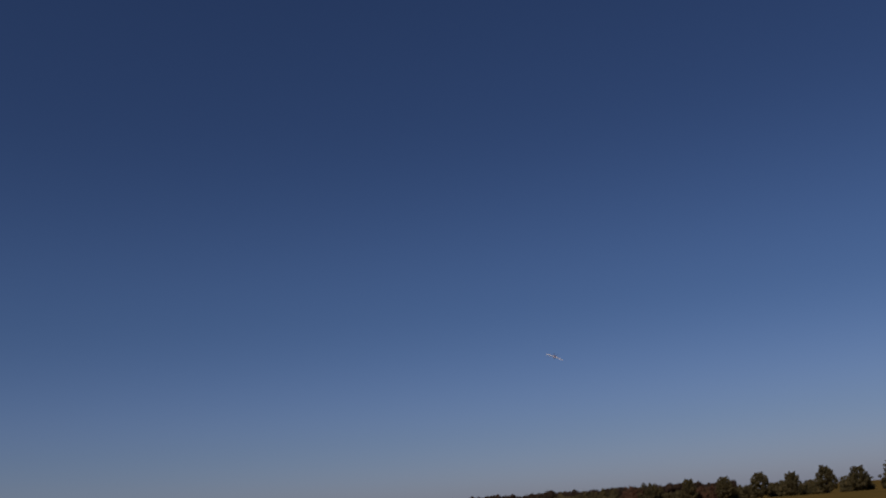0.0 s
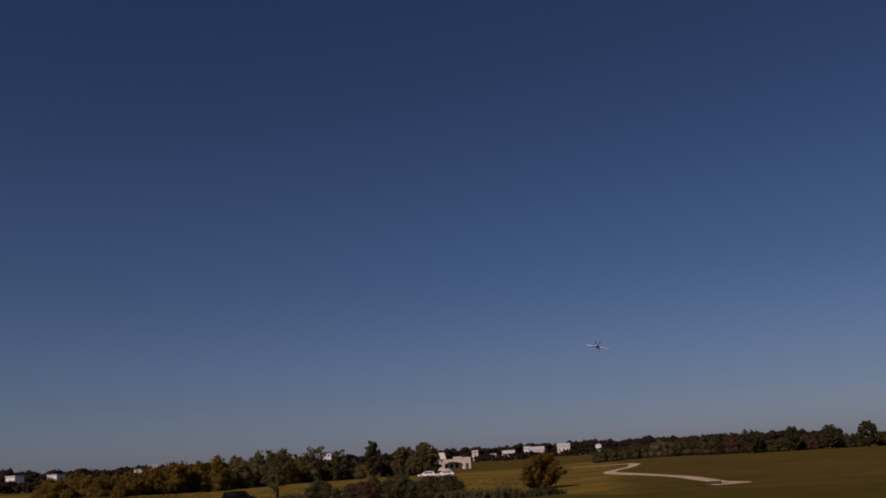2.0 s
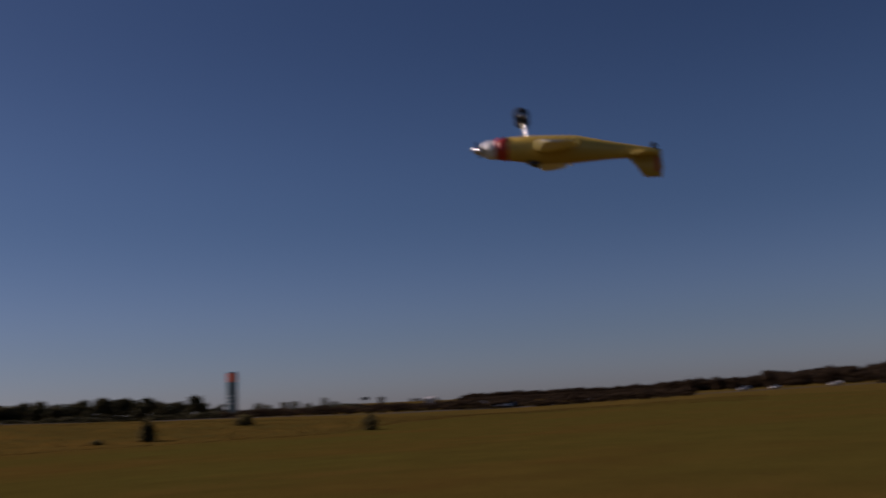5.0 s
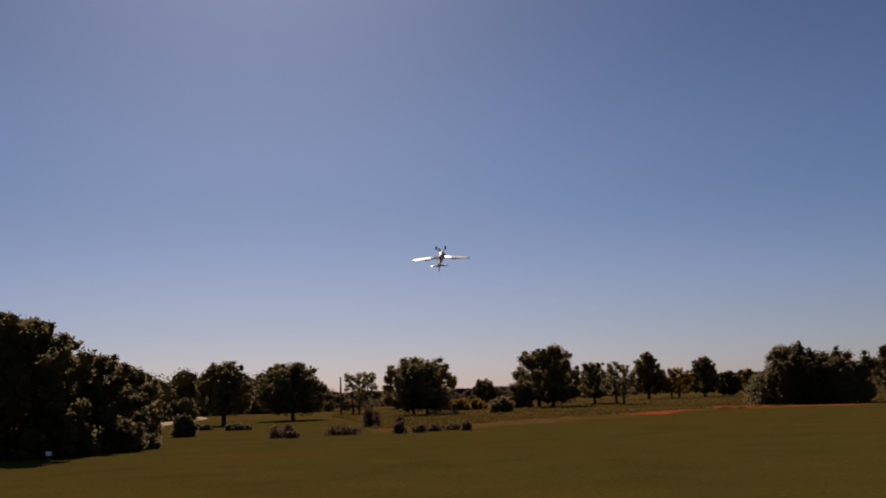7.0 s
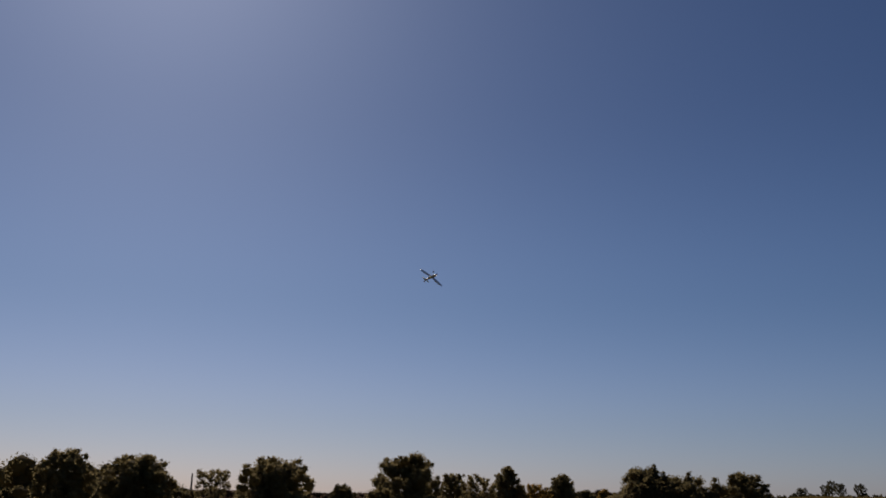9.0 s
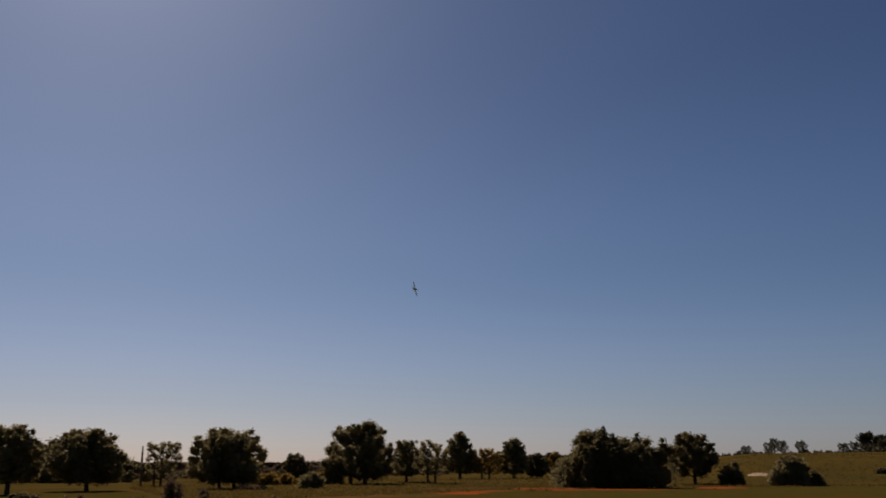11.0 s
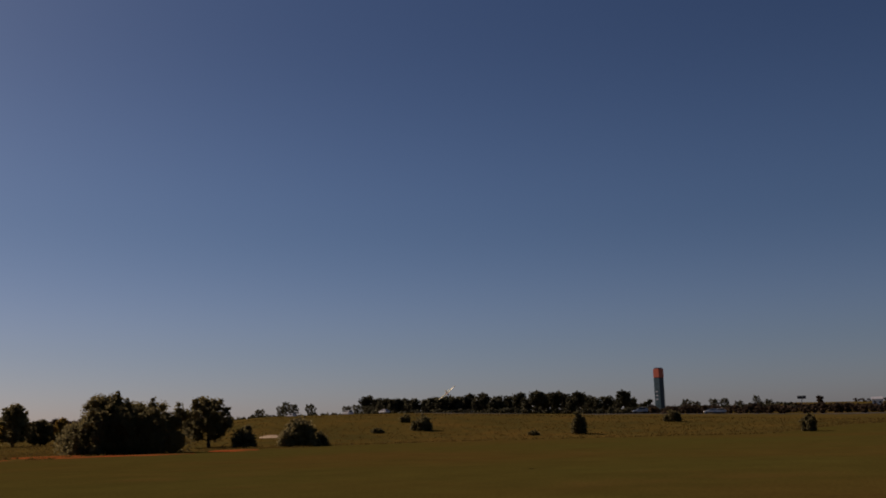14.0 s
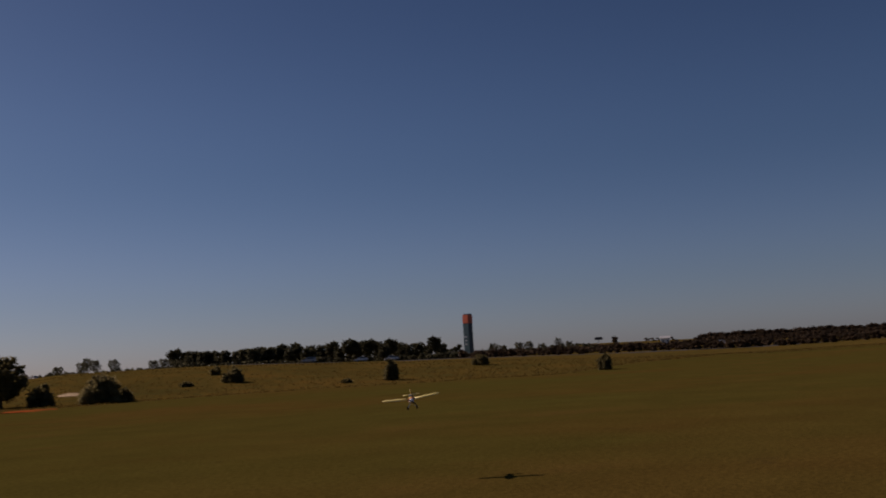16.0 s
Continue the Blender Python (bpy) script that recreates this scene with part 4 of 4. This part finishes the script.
H_("building", "cream tower block in the town", -129.2, 640, 4.0, 6, 6.2, STUCCO, STUCCO, True, 1, 3)
H_("building", "white long low building in the town", -131.2, 700, 9.2, 8, 4.9, WHITE_WALL, ROOF_PALE, True, 5)
H_("building", "white block in the town", -132.3, 760, 4.6, 8, 6.9, WHITE_WALL, ROOF_PALE, True, 2, 2)
H_("building", "cream building with pale roof in the town", -132.9, 720, 11.0, 9, 3.9, STUCCO, ROOF_PALE, False, 5)
H_("building", "white low building in the town", -130.3, 690, 4.0, 8, 3.2, ROOF_PALE, ROOF_PALE, True, 3)
H_("building", "cream building in the town", -134.5, 740, 9.5, 8, 5.4, STUCCO, ROOF_PALE, False, 3)
H_("chapel", "small white gabled building on the skyline", -136.55, 680, 6.0, 4.2, 4.6, WHITE_WALL, WHITE_WALL, False, 1, 1, 90)
H_("shed", "small white shed before the far woods", -64.3, 540, 5, 4, 3.4, WHITE_WALL, ROOF_PALE, False, 2)


def build_water_tower(az, r, top):
    root = tagged(new("water_tower"), "white bulbous water tower on a wide column", "water tower")
    at = spot(az, r)
    root.location = at
    H = top - at.z
    part("column", lathe(bmesh.new(), [(6.6, -2), (5.7, H - 15), (5.1, H - 12.0), (5.5, H - 10.4)], 28), TANK, root)
    part("tank", lathe(bmesh.new(), [(5.5, H - 10.4), (6.8, H - 9.2), (9.0, H - 6.9), (10.0, H - 4.8)], 36), TANK, root)
    part("band", lathe(bmesh.new(), [(10.0, H - 4.8), (10.12, H - 4.6), (10.12, H - 4.0), (10.0, H - 3.8)], 36), TANK_BAND, root, "dark band round the tank")
    part("dome", lathe(bmesh.new(), [(10.0, H - 3.8), (9.2, H - 2.1), (7.0, H - 0.8), (3.5, H - 0.15), (0.4, H)], 36), TANK, root)
    part("vent", lathe(bmesh.new(), [(0.4, H), (0.5, H + 0.6), (0.1, H + 0.8)], 10), STEEL, root)
    for k in range(2):
        b = part("sign_bar", boxed(-2.6 + k * 3, -0.4 + k * 3, -0.06, 0.06, -0.9, 0.5), TANK_BAND, root, "dark unreadable lettering bar")
        b.matrix_local = pose(0, 0, H - 6.7, 0, 0, az + 20) @ pose(0, -9.85, 0, 12, 0, 0)


build_water_tower(-97.4, 900, 35.2)


def build_mast(az, r, h):
    root = tagged(new("radio_mast"), "thin grey lattice radio mast on the hill", "mast")
    root.location = spot(az, r)
    for k in range(3):
        a = k * 2.094
        bm = bmesh.new()
        tube(bm, (math.cos(a) * 1.2, math.sin(a) * 1.2, -1), (math.cos(a) * 0.8, math.sin(a) * 0.8, h), 0.4, 0.32, 6)
        part("leg", bm, STEEL, root)
    bm = bmesh.new()
    for i in range(int(h / 3)):
        for k in range(3):
            a, b = k * 2.094, (k + 1) * 2.094
            tube(bm, (math.cos(a) * 1.1, math.sin(a) * 1.1, i * 3), (math.cos(b) * 1.1, math.sin(b) * 1.1, i * 3 + 3), 0.1, 0.1, 4)
    part("bracing", bm, STEEL, root)


build_mast(-92.8, 950, 31)


def build_sign_tower(az, r, h, w):
    """A tall square tower with coloured cladding, its shaded side coloured darker, and an orange-red head."""
    root = tagged(new("tower"), "tall square teal tower with orange-red top", "tower")
    root.matrix_world = Matrix.Translation(spot(az, r)) @ pose(0, 0, 0, 0, 0, az - 40)
    a = w / 2
    # darker teal shaft, left bare on the right to paint that face's shade
    part("shaft", boxed(-a * 0.92, a * 0.92, -a * 0.92, a * 0.92, -4, h * 0.80, bevel=0.1), TEAL_SHADED, root)
    for s in range(6):
        z0, z1 = h * (0.04 + 0.126 * s), h * (0.04 + 0.126 * (s + 1)) - 0.15
        part("panel", boxed(-a * 0.95, -a * 0.05, -a * 1.0, -a * 0.921, z0, z1), TEAL, root)
        part("panel", boxed(a * 0.0, a * 0.95, -a * 1.0, -a * 0.921, z0, z1), TEAL, root)
        part("panel", boxed(-a * 1.0, -a * 0.921, -a * 0.9, a * 0.9, z0, z1), TEAL, root)
    for s in range(3):
        part("sign_bar", boxed(-a * 0.5, a * 0.25, -a * 1.04, -a * 1.001, h * (0.3 + 0.085 * s), h * (0.3 + 0.085 * s) + 0.5), ROOF_PALE, root, "pale unreadable lettering bar")
    part("head", boxed(-a, a, -a, a, h * 0.80 + 0.02, h, bevel=0.12), ORANGE, root, "orange-red top block")
    part("cap", boxed(-a * 0.8, a * 0.8, -a * 0.8, a * 0.8, h + 0.002, h + 0.5), TEAL_SHADED, root)


build_sign_tower(-52.55, 430, 19.5, 3.3)


def build_pole(az, r, h, arm=True):
    root = tagged(new("utility_pole"), "weathered wooden utility pole with a crossarm" if arm else "thin bare wooden pole among trees", "utility pole")
    root.matrix_world = Matrix.Translation(spot(az, r)) @ pose(0, 0, 0, 0, 0, az)
    part("shaft", lathe(bmesh.new(), [(0.14, -0.4), (0.12, h * 0.6), (0.08, h)], 10), WOODPOLE, root)
    if arm:
        part("crossarm", boxed(-0.9, 0.9, -0.14, -0.04, h - 0.5, h - 0.36, bevel=0.01), WOODPOLE, root)
        for x in (-0.8, -0.4, 0.4, 0.8):
            part("insulator", lathe(bmesh.new(), [(0.03, 0), (0.05, 0.06), (0.03, 0.14)], 8, (x, -0.09, h - 0.36)), STEEL, root)
    return root


build_pole(6.5, 118, 4.6, False)


def wire(name, p0, p1, sag):
    """A sagging overhead wire."""
    bm = bmesh.new()
    last = None
    for k in range(25):
        t = k / 24
        p = Vector(p0).lerp(Vector(p1), t) - Vector((0, 0, sag * 4 * t * (1 - t)))
        if last is not None:
            tube(bm, last, p, 0.022, 0.022, 5)
        last = p
    return tagged(mesh_object(name, bm, WIRE), "thin black overhead wire", "wire", "overhead wires")


def at(az, el, r):
    return Vector((*polar(az, r), EYE + r * math.tan(radians(el))))


for el0, el1 in [(9.6, 4.4), (9.1, 4.2), (8.2, 3.5), (3.6, 2.0), (3.2, 1.95), (3.0, 1.85)]:
    wire("overhead_wire", at(37.0, el0, 52), at(24.0, el1, 76), 0.25)
for az, el in [(37.0, 9.6)]:
    build_pole(az, 52, 11.2)
build_pole(24.0, 76, 7.9)

for az in (30.1, 28.8):
    ob = tagged(new("fence_post"), "thin rusty metal fence stake in the grass", "fence post", "stakes by the lane")
    ob.location = spot(az, 27.5)
    part("stake", lathe(bmesh.new(), [(0.025, -0.2), (0.025, 0.62), (0.012, 0.66)], 8), BARK, ob)
    part("cap", lathe(bmesh.new(), [(0.03, 0.6), (0.035, 0.63), (0.02, 0.68)], 8), RUBBER, ob)
for az, r, h in [(30.4, 42, 0.9), (22.9, 36.6, 0.3), (16.0, 70, 0.8)]:
    ob = tagged(new("marker"), "small white marker box on a short post", "marker")
    ob.matrix_world = Matrix.Translation(spot(az, r)) @ pose(0, 0, 0, 0, 0, az)
    part("post", boxed(-0.03, 0.03, -0.03, 0.03, -0.2, h - 0.14), WOODPOLE, ob)
    part("box", boxed(-0.1, 0.1, -0.14, 0.14, h - 0.138, h, bevel=0.02), WHITE_WALL, ob)
ob = tagged(new("road_sign"), "dark square sign on a post by the far road", "sign")
ob.matrix_world = Matrix.Translation(spot(-60.4, 420)) @ pose(0, 0, 0, 0, 0, -60.4)
part("post", boxed(-0.15, 0.15, -0.15, 0.15, -0.5, 4.2), STEEL, ob)
part("board", boxed(-1.7, 1.7, -0.12, 0.12, 4.2, 5.4, bevel=0.05), ROOF_DARK, ob)


# ---------------------------------------------------------------- the model aeroplane
def loft(bm, rings, cap=True):
    vs = [[bm.verts.new(p) for p in ring] for ring in rings]
    n = len(vs[0])
    for a, b in zip(vs, vs[1:]):
        for k in range(n):
            f = bm.faces.new((a[k], a[(k + 1) % n], b[(k + 1) % n], b[k]))
            f.smooth = True
    if cap:
        bm.faces.new(vs[0][::-1])
        bm.faces.new(vs[-1])
    bmesh.ops.recalc_face_normals(bm, faces=bm.faces)
    return bm


def foil(x, y, z, chord, thick, axis="x"):
    """A wing section of the given chord, leading edge at y."""
    pts = [(0, 0), (0.04, 0.45), (0.15, 0.85), (0.32, 1.0), (0.6, 0.7), (1.0, 0.06), (1.0, -0.04), (0.6, -0.25), (0.3, -0.38), (0.1, -0.38), (0.03, -0.22)]
    if axis == "x":
        return [(x, y - c * chord, z + t * thick) for c, t in pts]
    return [(x + t * thick, y - c * chord, z) for c, t in pts]


def oval(y, w, h, z, n=14):
    return [(math.cos(2 * math.pi * k / n) * w, y, z + math.sin(2 * math.pi * k / n) * h) for k in range(n)]


def two_faced(bm):
    """Gives the faces that look up the first material, the underside and the front edge the second."""
    for f in bm.faces:
        f.material_index = 0 if f.normal.z > 0 and f.normal.y < 0.93 else 1
    return bm


def build_plane():
    """Low-wing model aeroplane: nose along +y, up along +z, drawn at 1.4 m and scaled to a span of 0.9 m."""
    root = tagged(new("model_aeroplane"), "small low-wing radio-controlled aeroplane, yellow and white, with fixed wheels", "model aeroplane")
    root.scale = (0.64, 0.64, 0.64)
    part("fuselage", loft(bmesh.new(), [oval(0.36, 0.05, 0.05, -0.03), oval(0.31, 0.062, 0.068, -0.035), oval(0.12, 0.064, 0.088, -0.02), oval(-0.12, 0.06, 0.085, -0.015),
                                       oval(-0.32, 0.042, 0.055, 0.0), oval(-0.55, 0.022, 0.03, 0.02), oval(-0.62, 0.012, 0.022, 0.024)]), FOAM_YELLOW, root, "ochre yellow fuselage")
    part("cowling", loft(bmesh.new(), [oval(0.362, 0.056, 0.058, -0.03), oval(0.39, 0.058, 0.06, -0.03), oval(0.43, 0.045, 0.046, -0.03), oval(0.445, 0.026, 0.027, -0.03)]), FOAM_WHITE, root, "white engine cowling")
    part("cowl_band", loft(bmesh.new(), [oval(0.36, 0.0575, 0.060, -0.03), oval(0.335, 0.0625, 0.067, -0.033), oval(0.285, 0.066, 0.075, -0.033)]), FOAM_RED, root, "red band behind the cowling")
    part("windscreen", loft(bmesh.new(), [oval(0.17, 0.05, 0.012, 0.058), oval(0.13, 0.052, 0.022, 0.064), oval(0.095, 0.05, 0.02, 0.07)]), CANOPY, root, "dark tinted windscreen")
    for s in (-1, 1):
        rise = math.tan(radians(4.2))
        secs = [(0.002, 0.125, 0.23, 0.03), (0.3, 0.12, 0.222, 0.028), (0.55, 0.11, 0.195, 0.024), (0.66, 0.095, 0.165, 0.018), (0.7, 0.06, 0.10, 0.009)]
        wing = loft(bmesh.new(), [foil(s * x, y, -0.028 + x * rise, c, t) for x, y, c, t in secs])
        wing.normal_update()
        w = part("wing", two_faced(wing), [FOAM, FOAM_WHITE], root, "pale yellow wing panel, white beneath and along its front edge")
        part("aileron", boxed(min(s * 0.3, s * 0.62), max(s * 0.3, s * 0.62), -0.118, -0.096, -0.028 + 0.46 * rise - 0.004, -0.028 + 0.46 * rise + 0.005), FOAM, w)
        secs = [(0.012, -0.44, 0.15, 0.011), (0.15, -0.465, 0.12, 0.009), (0.21, -0.49, 0.075, 0.006)]
        part("tailplane", loft(bmesh.new(), [foil(s * x, y, 0.03, c, t) for x, y, c, t in secs]), FOAM, root, "pale yellow tailplane half")
        leg = part("undercarriage_leg", strut_mesh((s * 0.045, 0.18, -0.1), (s * 0.098, 0.2, -0.212), 0.006), METAL, root)
        wh = part("wheel", lathe(bmesh.new(), [(0.02, -0.018), (0.038, -0.018), (0.046, -0.008), (0.046, 0.008), (0.038, 0.018), (0.02, 0.018)], 16), RUBBER, root, "black rubber wheel")
        wh.matrix_local = pose(s * 0.113, 0.2, -0.215, 0, 90, 0)
        part("hub", lathe(bmesh.new(), [(0.008, -0.022), (0.02, -0.02), (0.02, 0.02), (0.008, 0.022)], 10), METAL, wh)
    part("fin", loft(bmesh.new(), [foil(0, -0.42, 0.04, 0.2, 0.011, "y"), foil(0, -0.48, 0.11, 0.15, 0.009, "y"), foil(0, -0.52, 0.17, 0.10, 0.006, "y")]), FOAM_YELLOW, root, "yellow tail fin")
    part("rudder_stripe", boxed(-0.008, 0.008, -0.606, -0.585, 0.05, 0.14), FOAM_RED, root, "red rudder stripe")
    tw = part("tail_wheel", lathe(bmesh.new(), [(0.006, -0.008), (0.018, -0.008), (0.018, 0.008), (0.006, 0.008)], 12), RUBBER, root)
    tw.matrix_local = pose(0, -0.58, -0.02, 0, 90, 0)
    part("spinner", loft(bmesh.new(), [oval(0.446, 0.034, 0.034, -0.03), oval(0.475, 0.026, 0.026, -0.03), oval(0.505, 0.006, 0.006, -0.03)]), METAL, root, "bright metal spinner")
    prop = new("propeller")
    prop.parent = root
    prop.location = (0, 0.456, -0.03)
    bm = bmesh.new()
    for s in (-1, 1):
        loft(bm, [[(s * x, dy, dz) for dy, dz in ((0.004, -c), (0.012, 0), (0.004, c), (-0.006, 0))] for x, c in ((0.0, 0.012), (0.06, 0.018), (0.11, 0.016), (0.14, 0.006))])
    part("blades", bm, PLASTIC_BLACK, prop, "black two-blade propeller")
    return root, prop


def strut_mesh(p0, p1, r=0.004):
    bm = bmesh.new()
    tube(bm, p0, p1, r, r * 0.9, 6)
    return bm


plane, propeller = build_plane()

# ---------------------------------------------------------------- movement
FLIGHT = [
    (0.0, 29.45, -35.89, 8.96, -164.4, 26.0, -140.1),
    (0.3, 29.21, -34.51, 8.48, -168.8, 13.9, -143.1),
    (0.5, 28.93, -33.71, 8.01, -171.4, 8.6, -144.0),
    (0.6, 28.80, -33.29, 7.86, -172.5, 8.5, -143.8),
    (0.9, 27.86, -31.67, 7.24, -173.0, 8.3, -143.4),
    (1.0, 27.50, -31.16, 7.10, -173.0, 7.3, -143.5),
    (1.2, 26.84, -30.07, 6.90, -173.1, 9.3, -142.9),
    (1.5, 25.46, -27.97, 6.34, -173.6, 13.6, -144.9),
    (1.8, 23.44, -25.56, 5.85, -173.7, 15.5, -144.5),
    (2.0, 21.92, -23.56, 5.36, -176.2, 15.2, -146.6),
    (2.1, 21.05, -22.64, 5.25, -177.2, 10.9, -148.0),
    (2.4, 17.97, -19.51, 4.48, 179.4, -3.5, -148.5),
    (2.5, 16.67, -18.34, 4.32, 179.3, -16.7, -150.2),
    (2.6, 15.55, -17.00, 4.20, 179.3, -26.8, -151.3),
    (2.8, 13.32, -14.78, 3.80, 178.7, -39.9, -154.1),
    (3.0, 11.85, -13.14, 3.47, 178.3, -42.0, -153.8),
    (3.2, 10.89, -11.46, 3.17, 176.5, -35.7, -151.6),
    (3.4, 10.05, -10.08, 2.92, 175.1, -22.1, -153.4),
    (3.5, 9.63, -9.43, 2.84, 175.2, -11.4, -155.2),
    (3.6, 9.29, -8.59, 2.78, 175.1, -9.4, -155.3),
    (3.8, 8.69, -7.18, 2.56, 174.0, 4.1, -154.3),
    (4.0, 8.14, -6.04, 2.39, 172.5, 13.6, -155.1),
    (4.2, 7.37, -4.70, 2.26, 171.6, 14.9, -154.2),
    (4.7, 5.13, -1.31, 2.45, 177.1, 7.8, -156.4),
    (5.2, 2.19, 2.50, 2.79, 177.1, 8.3, -166.4),
    (5.8, -0.20, 6.34, 3.14, 177.1, 8.5, -178.4),
    (6.3, -0.99, 9.85, 3.33, 158.0, -43.4, -168.4),
    (6.5, -0.86, 10.76, 3.37, 159.1, -31.5, -172.7),
    (6.6, -0.73, 11.78, 3.49, 158.9, -26.4, -174.7),
    (6.8, -0.46, 13.18, 3.68, 156.1, -10.9, 179.8),
    (7.0, -0.04, 14.45, 3.85, 155.6, 0.3, 174.6),
    (7.2, 0.23, 15.81, 4.15, 155.2, 2.2, 173.4),
    (7.4, 0.52, 17.16, 4.51, 155.2, 0.8, 174.4),
    (7.5, 0.69, 17.65, 4.65, 155.4, 0.0, 175.0),
    (7.6, 0.81, 18.50, 4.90, 156.0, -3.1, 175.2),
    (7.8, 1.02, 19.94, 5.47, 157.1, -12.2, 175.6),
    (8.0, 1.10, 21.46, 5.94, 158.3, -25.1, 174.1),
    (8.2, 1.63, 22.80, 6.56, 158.3, -36.5, 170.3),
    (8.4, 2.05, 23.94, 7.15, 145.9, -44.3, 177.1),
    (8.5, 2.10, 24.54, 7.35, 141.3, -47.8, 179.6),
    (8.7, 2.83, 25.78, 7.90, 128.8, -56.7, -170.0),
    (9.2, 3.83, 30.66, 9.02, 159.2, -12.2, 141.1),
    (9.7, 4.69, 37.44, 10.45, 154.6, 50.0, 108.3),
    (10.2, 5.66, 44.90, 11.72, 105.0, 79.2, 62.9),
    (10.8, 7.71, 51.10, 12.03, 12.0, 66.7, -18.3),
    (11.0, 8.57, 52.31, 11.88, 18.6, 76.9, -15.1),
    (11.2, 9.85, 52.83, 11.43, 13.7, 77.0, -28.2),
    (11.4, 11.09, 52.69, 10.83, 13.4, 84.5, -43.3),
    (11.5, 11.78, 52.38, 10.76, 51.0, 89.3, -13.8),
    (11.6, 12.68, 52.03, 10.65, -173.4, 87.4, 113.7),
    (11.8, 14.59, 50.63, 10.03, -169.0, 81.9, 100.0),
    (12.0, 16.36, 49.20, 9.23, -160.4, 81.5, 85.5),
    (12.2, 17.98, 47.68, 8.69, -149.7, 82.8, 88.2),
    (12.4, 20.03, 45.92, 7.93, -118.3, 83.0, 110.7),
    (12.5, 20.97, 44.86, 7.41, -93.9, 81.2, 127.6),
    (12.6, 21.77, 43.83, 6.87, -61.9, 77.2, 152.8),
    (12.8, 22.94, 41.51, 6.00, -42.4, 62.4, 155.2),
    (13.0, 23.70, 39.28, 5.58, -36.3, 51.1, 152.1),
    (13.2, 24.40, 37.39, 5.00, -40.0, 49.8, 140.3),
    (13.4, 24.97, 35.52, 4.24, -40.8, 50.4, 134.0),
    (13.5, 25.34, 34.51, 3.76, -31.0, 42.6, 138.9),
    (13.6, 25.55, 33.57, 3.52, -29.0, 45.0, 133.4),
    (13.8, 25.34, 31.74, 3.06, -17.9, 39.9, 135.4),
    (14.0, 24.80, 29.72, 3.01, -13.8, 38.6, 134.2),
    (14.2, 23.72, 27.73, 2.88, -11.8, 40.7, 134.4),
    (14.4, 22.75, 25.64, 2.48, -10.7, 29.2, 132.8),
    (14.5, 22.07, 24.34, 2.09, -9.1, 16.4, 134.9),
    (14.6, 21.43, 23.00, 1.89, -8.6, 12.4, 134.8),
    (14.8, 19.92, 20.49, 1.47, -7.1, 10.3, 134.2),
    (15.0, 18.60, 18.66, 1.26, -6.3, 21.0, 132.5),
    (15.2, 17.53, 17.04, 1.26, -6.2, 19.9, 131.7),
    (15.4, 16.31, 15.56, 1.55, -6.6, 10.9, 132.0),
    (15.5, 15.12, 14.32, 1.55, -6.4, 3.9, 132.6),
    (15.6, 14.71, 13.55, 1.48, -6.2, -1.1, 132.4),
    (15.8, 12.98, 11.49, 1.36, -5.2, -3.3, 131.4),
    (16.0, 11.23, 9.82, 1.22, -4.5, 5.3, 130.3),
]


def motions():
    walk(plane, [(t, pose(*p)) for t, *p in FLIGHT])
    for ride, along, speed in TRAFFIC:
        rows = []
        for t in range(0, 17):
            here, ahead = (spot(*on_highway(along + speed * t + d), 0.2) for d in (0, 4))
            rows.append((t, Matrix.Translation(here) @ pose(0, 0, 0, 0, 0, math.degrees(math.atan2(here.x - ahead.x, ahead.y - here.y)))))
        walk(ride, rows)
    spin = []
    for k in range(0, 161):
        spin.append((k / 10, pose(0, 0.456, -0.03, 0, (k * 83) % 360, 0)))
    walk(propeller, spin)


motions()
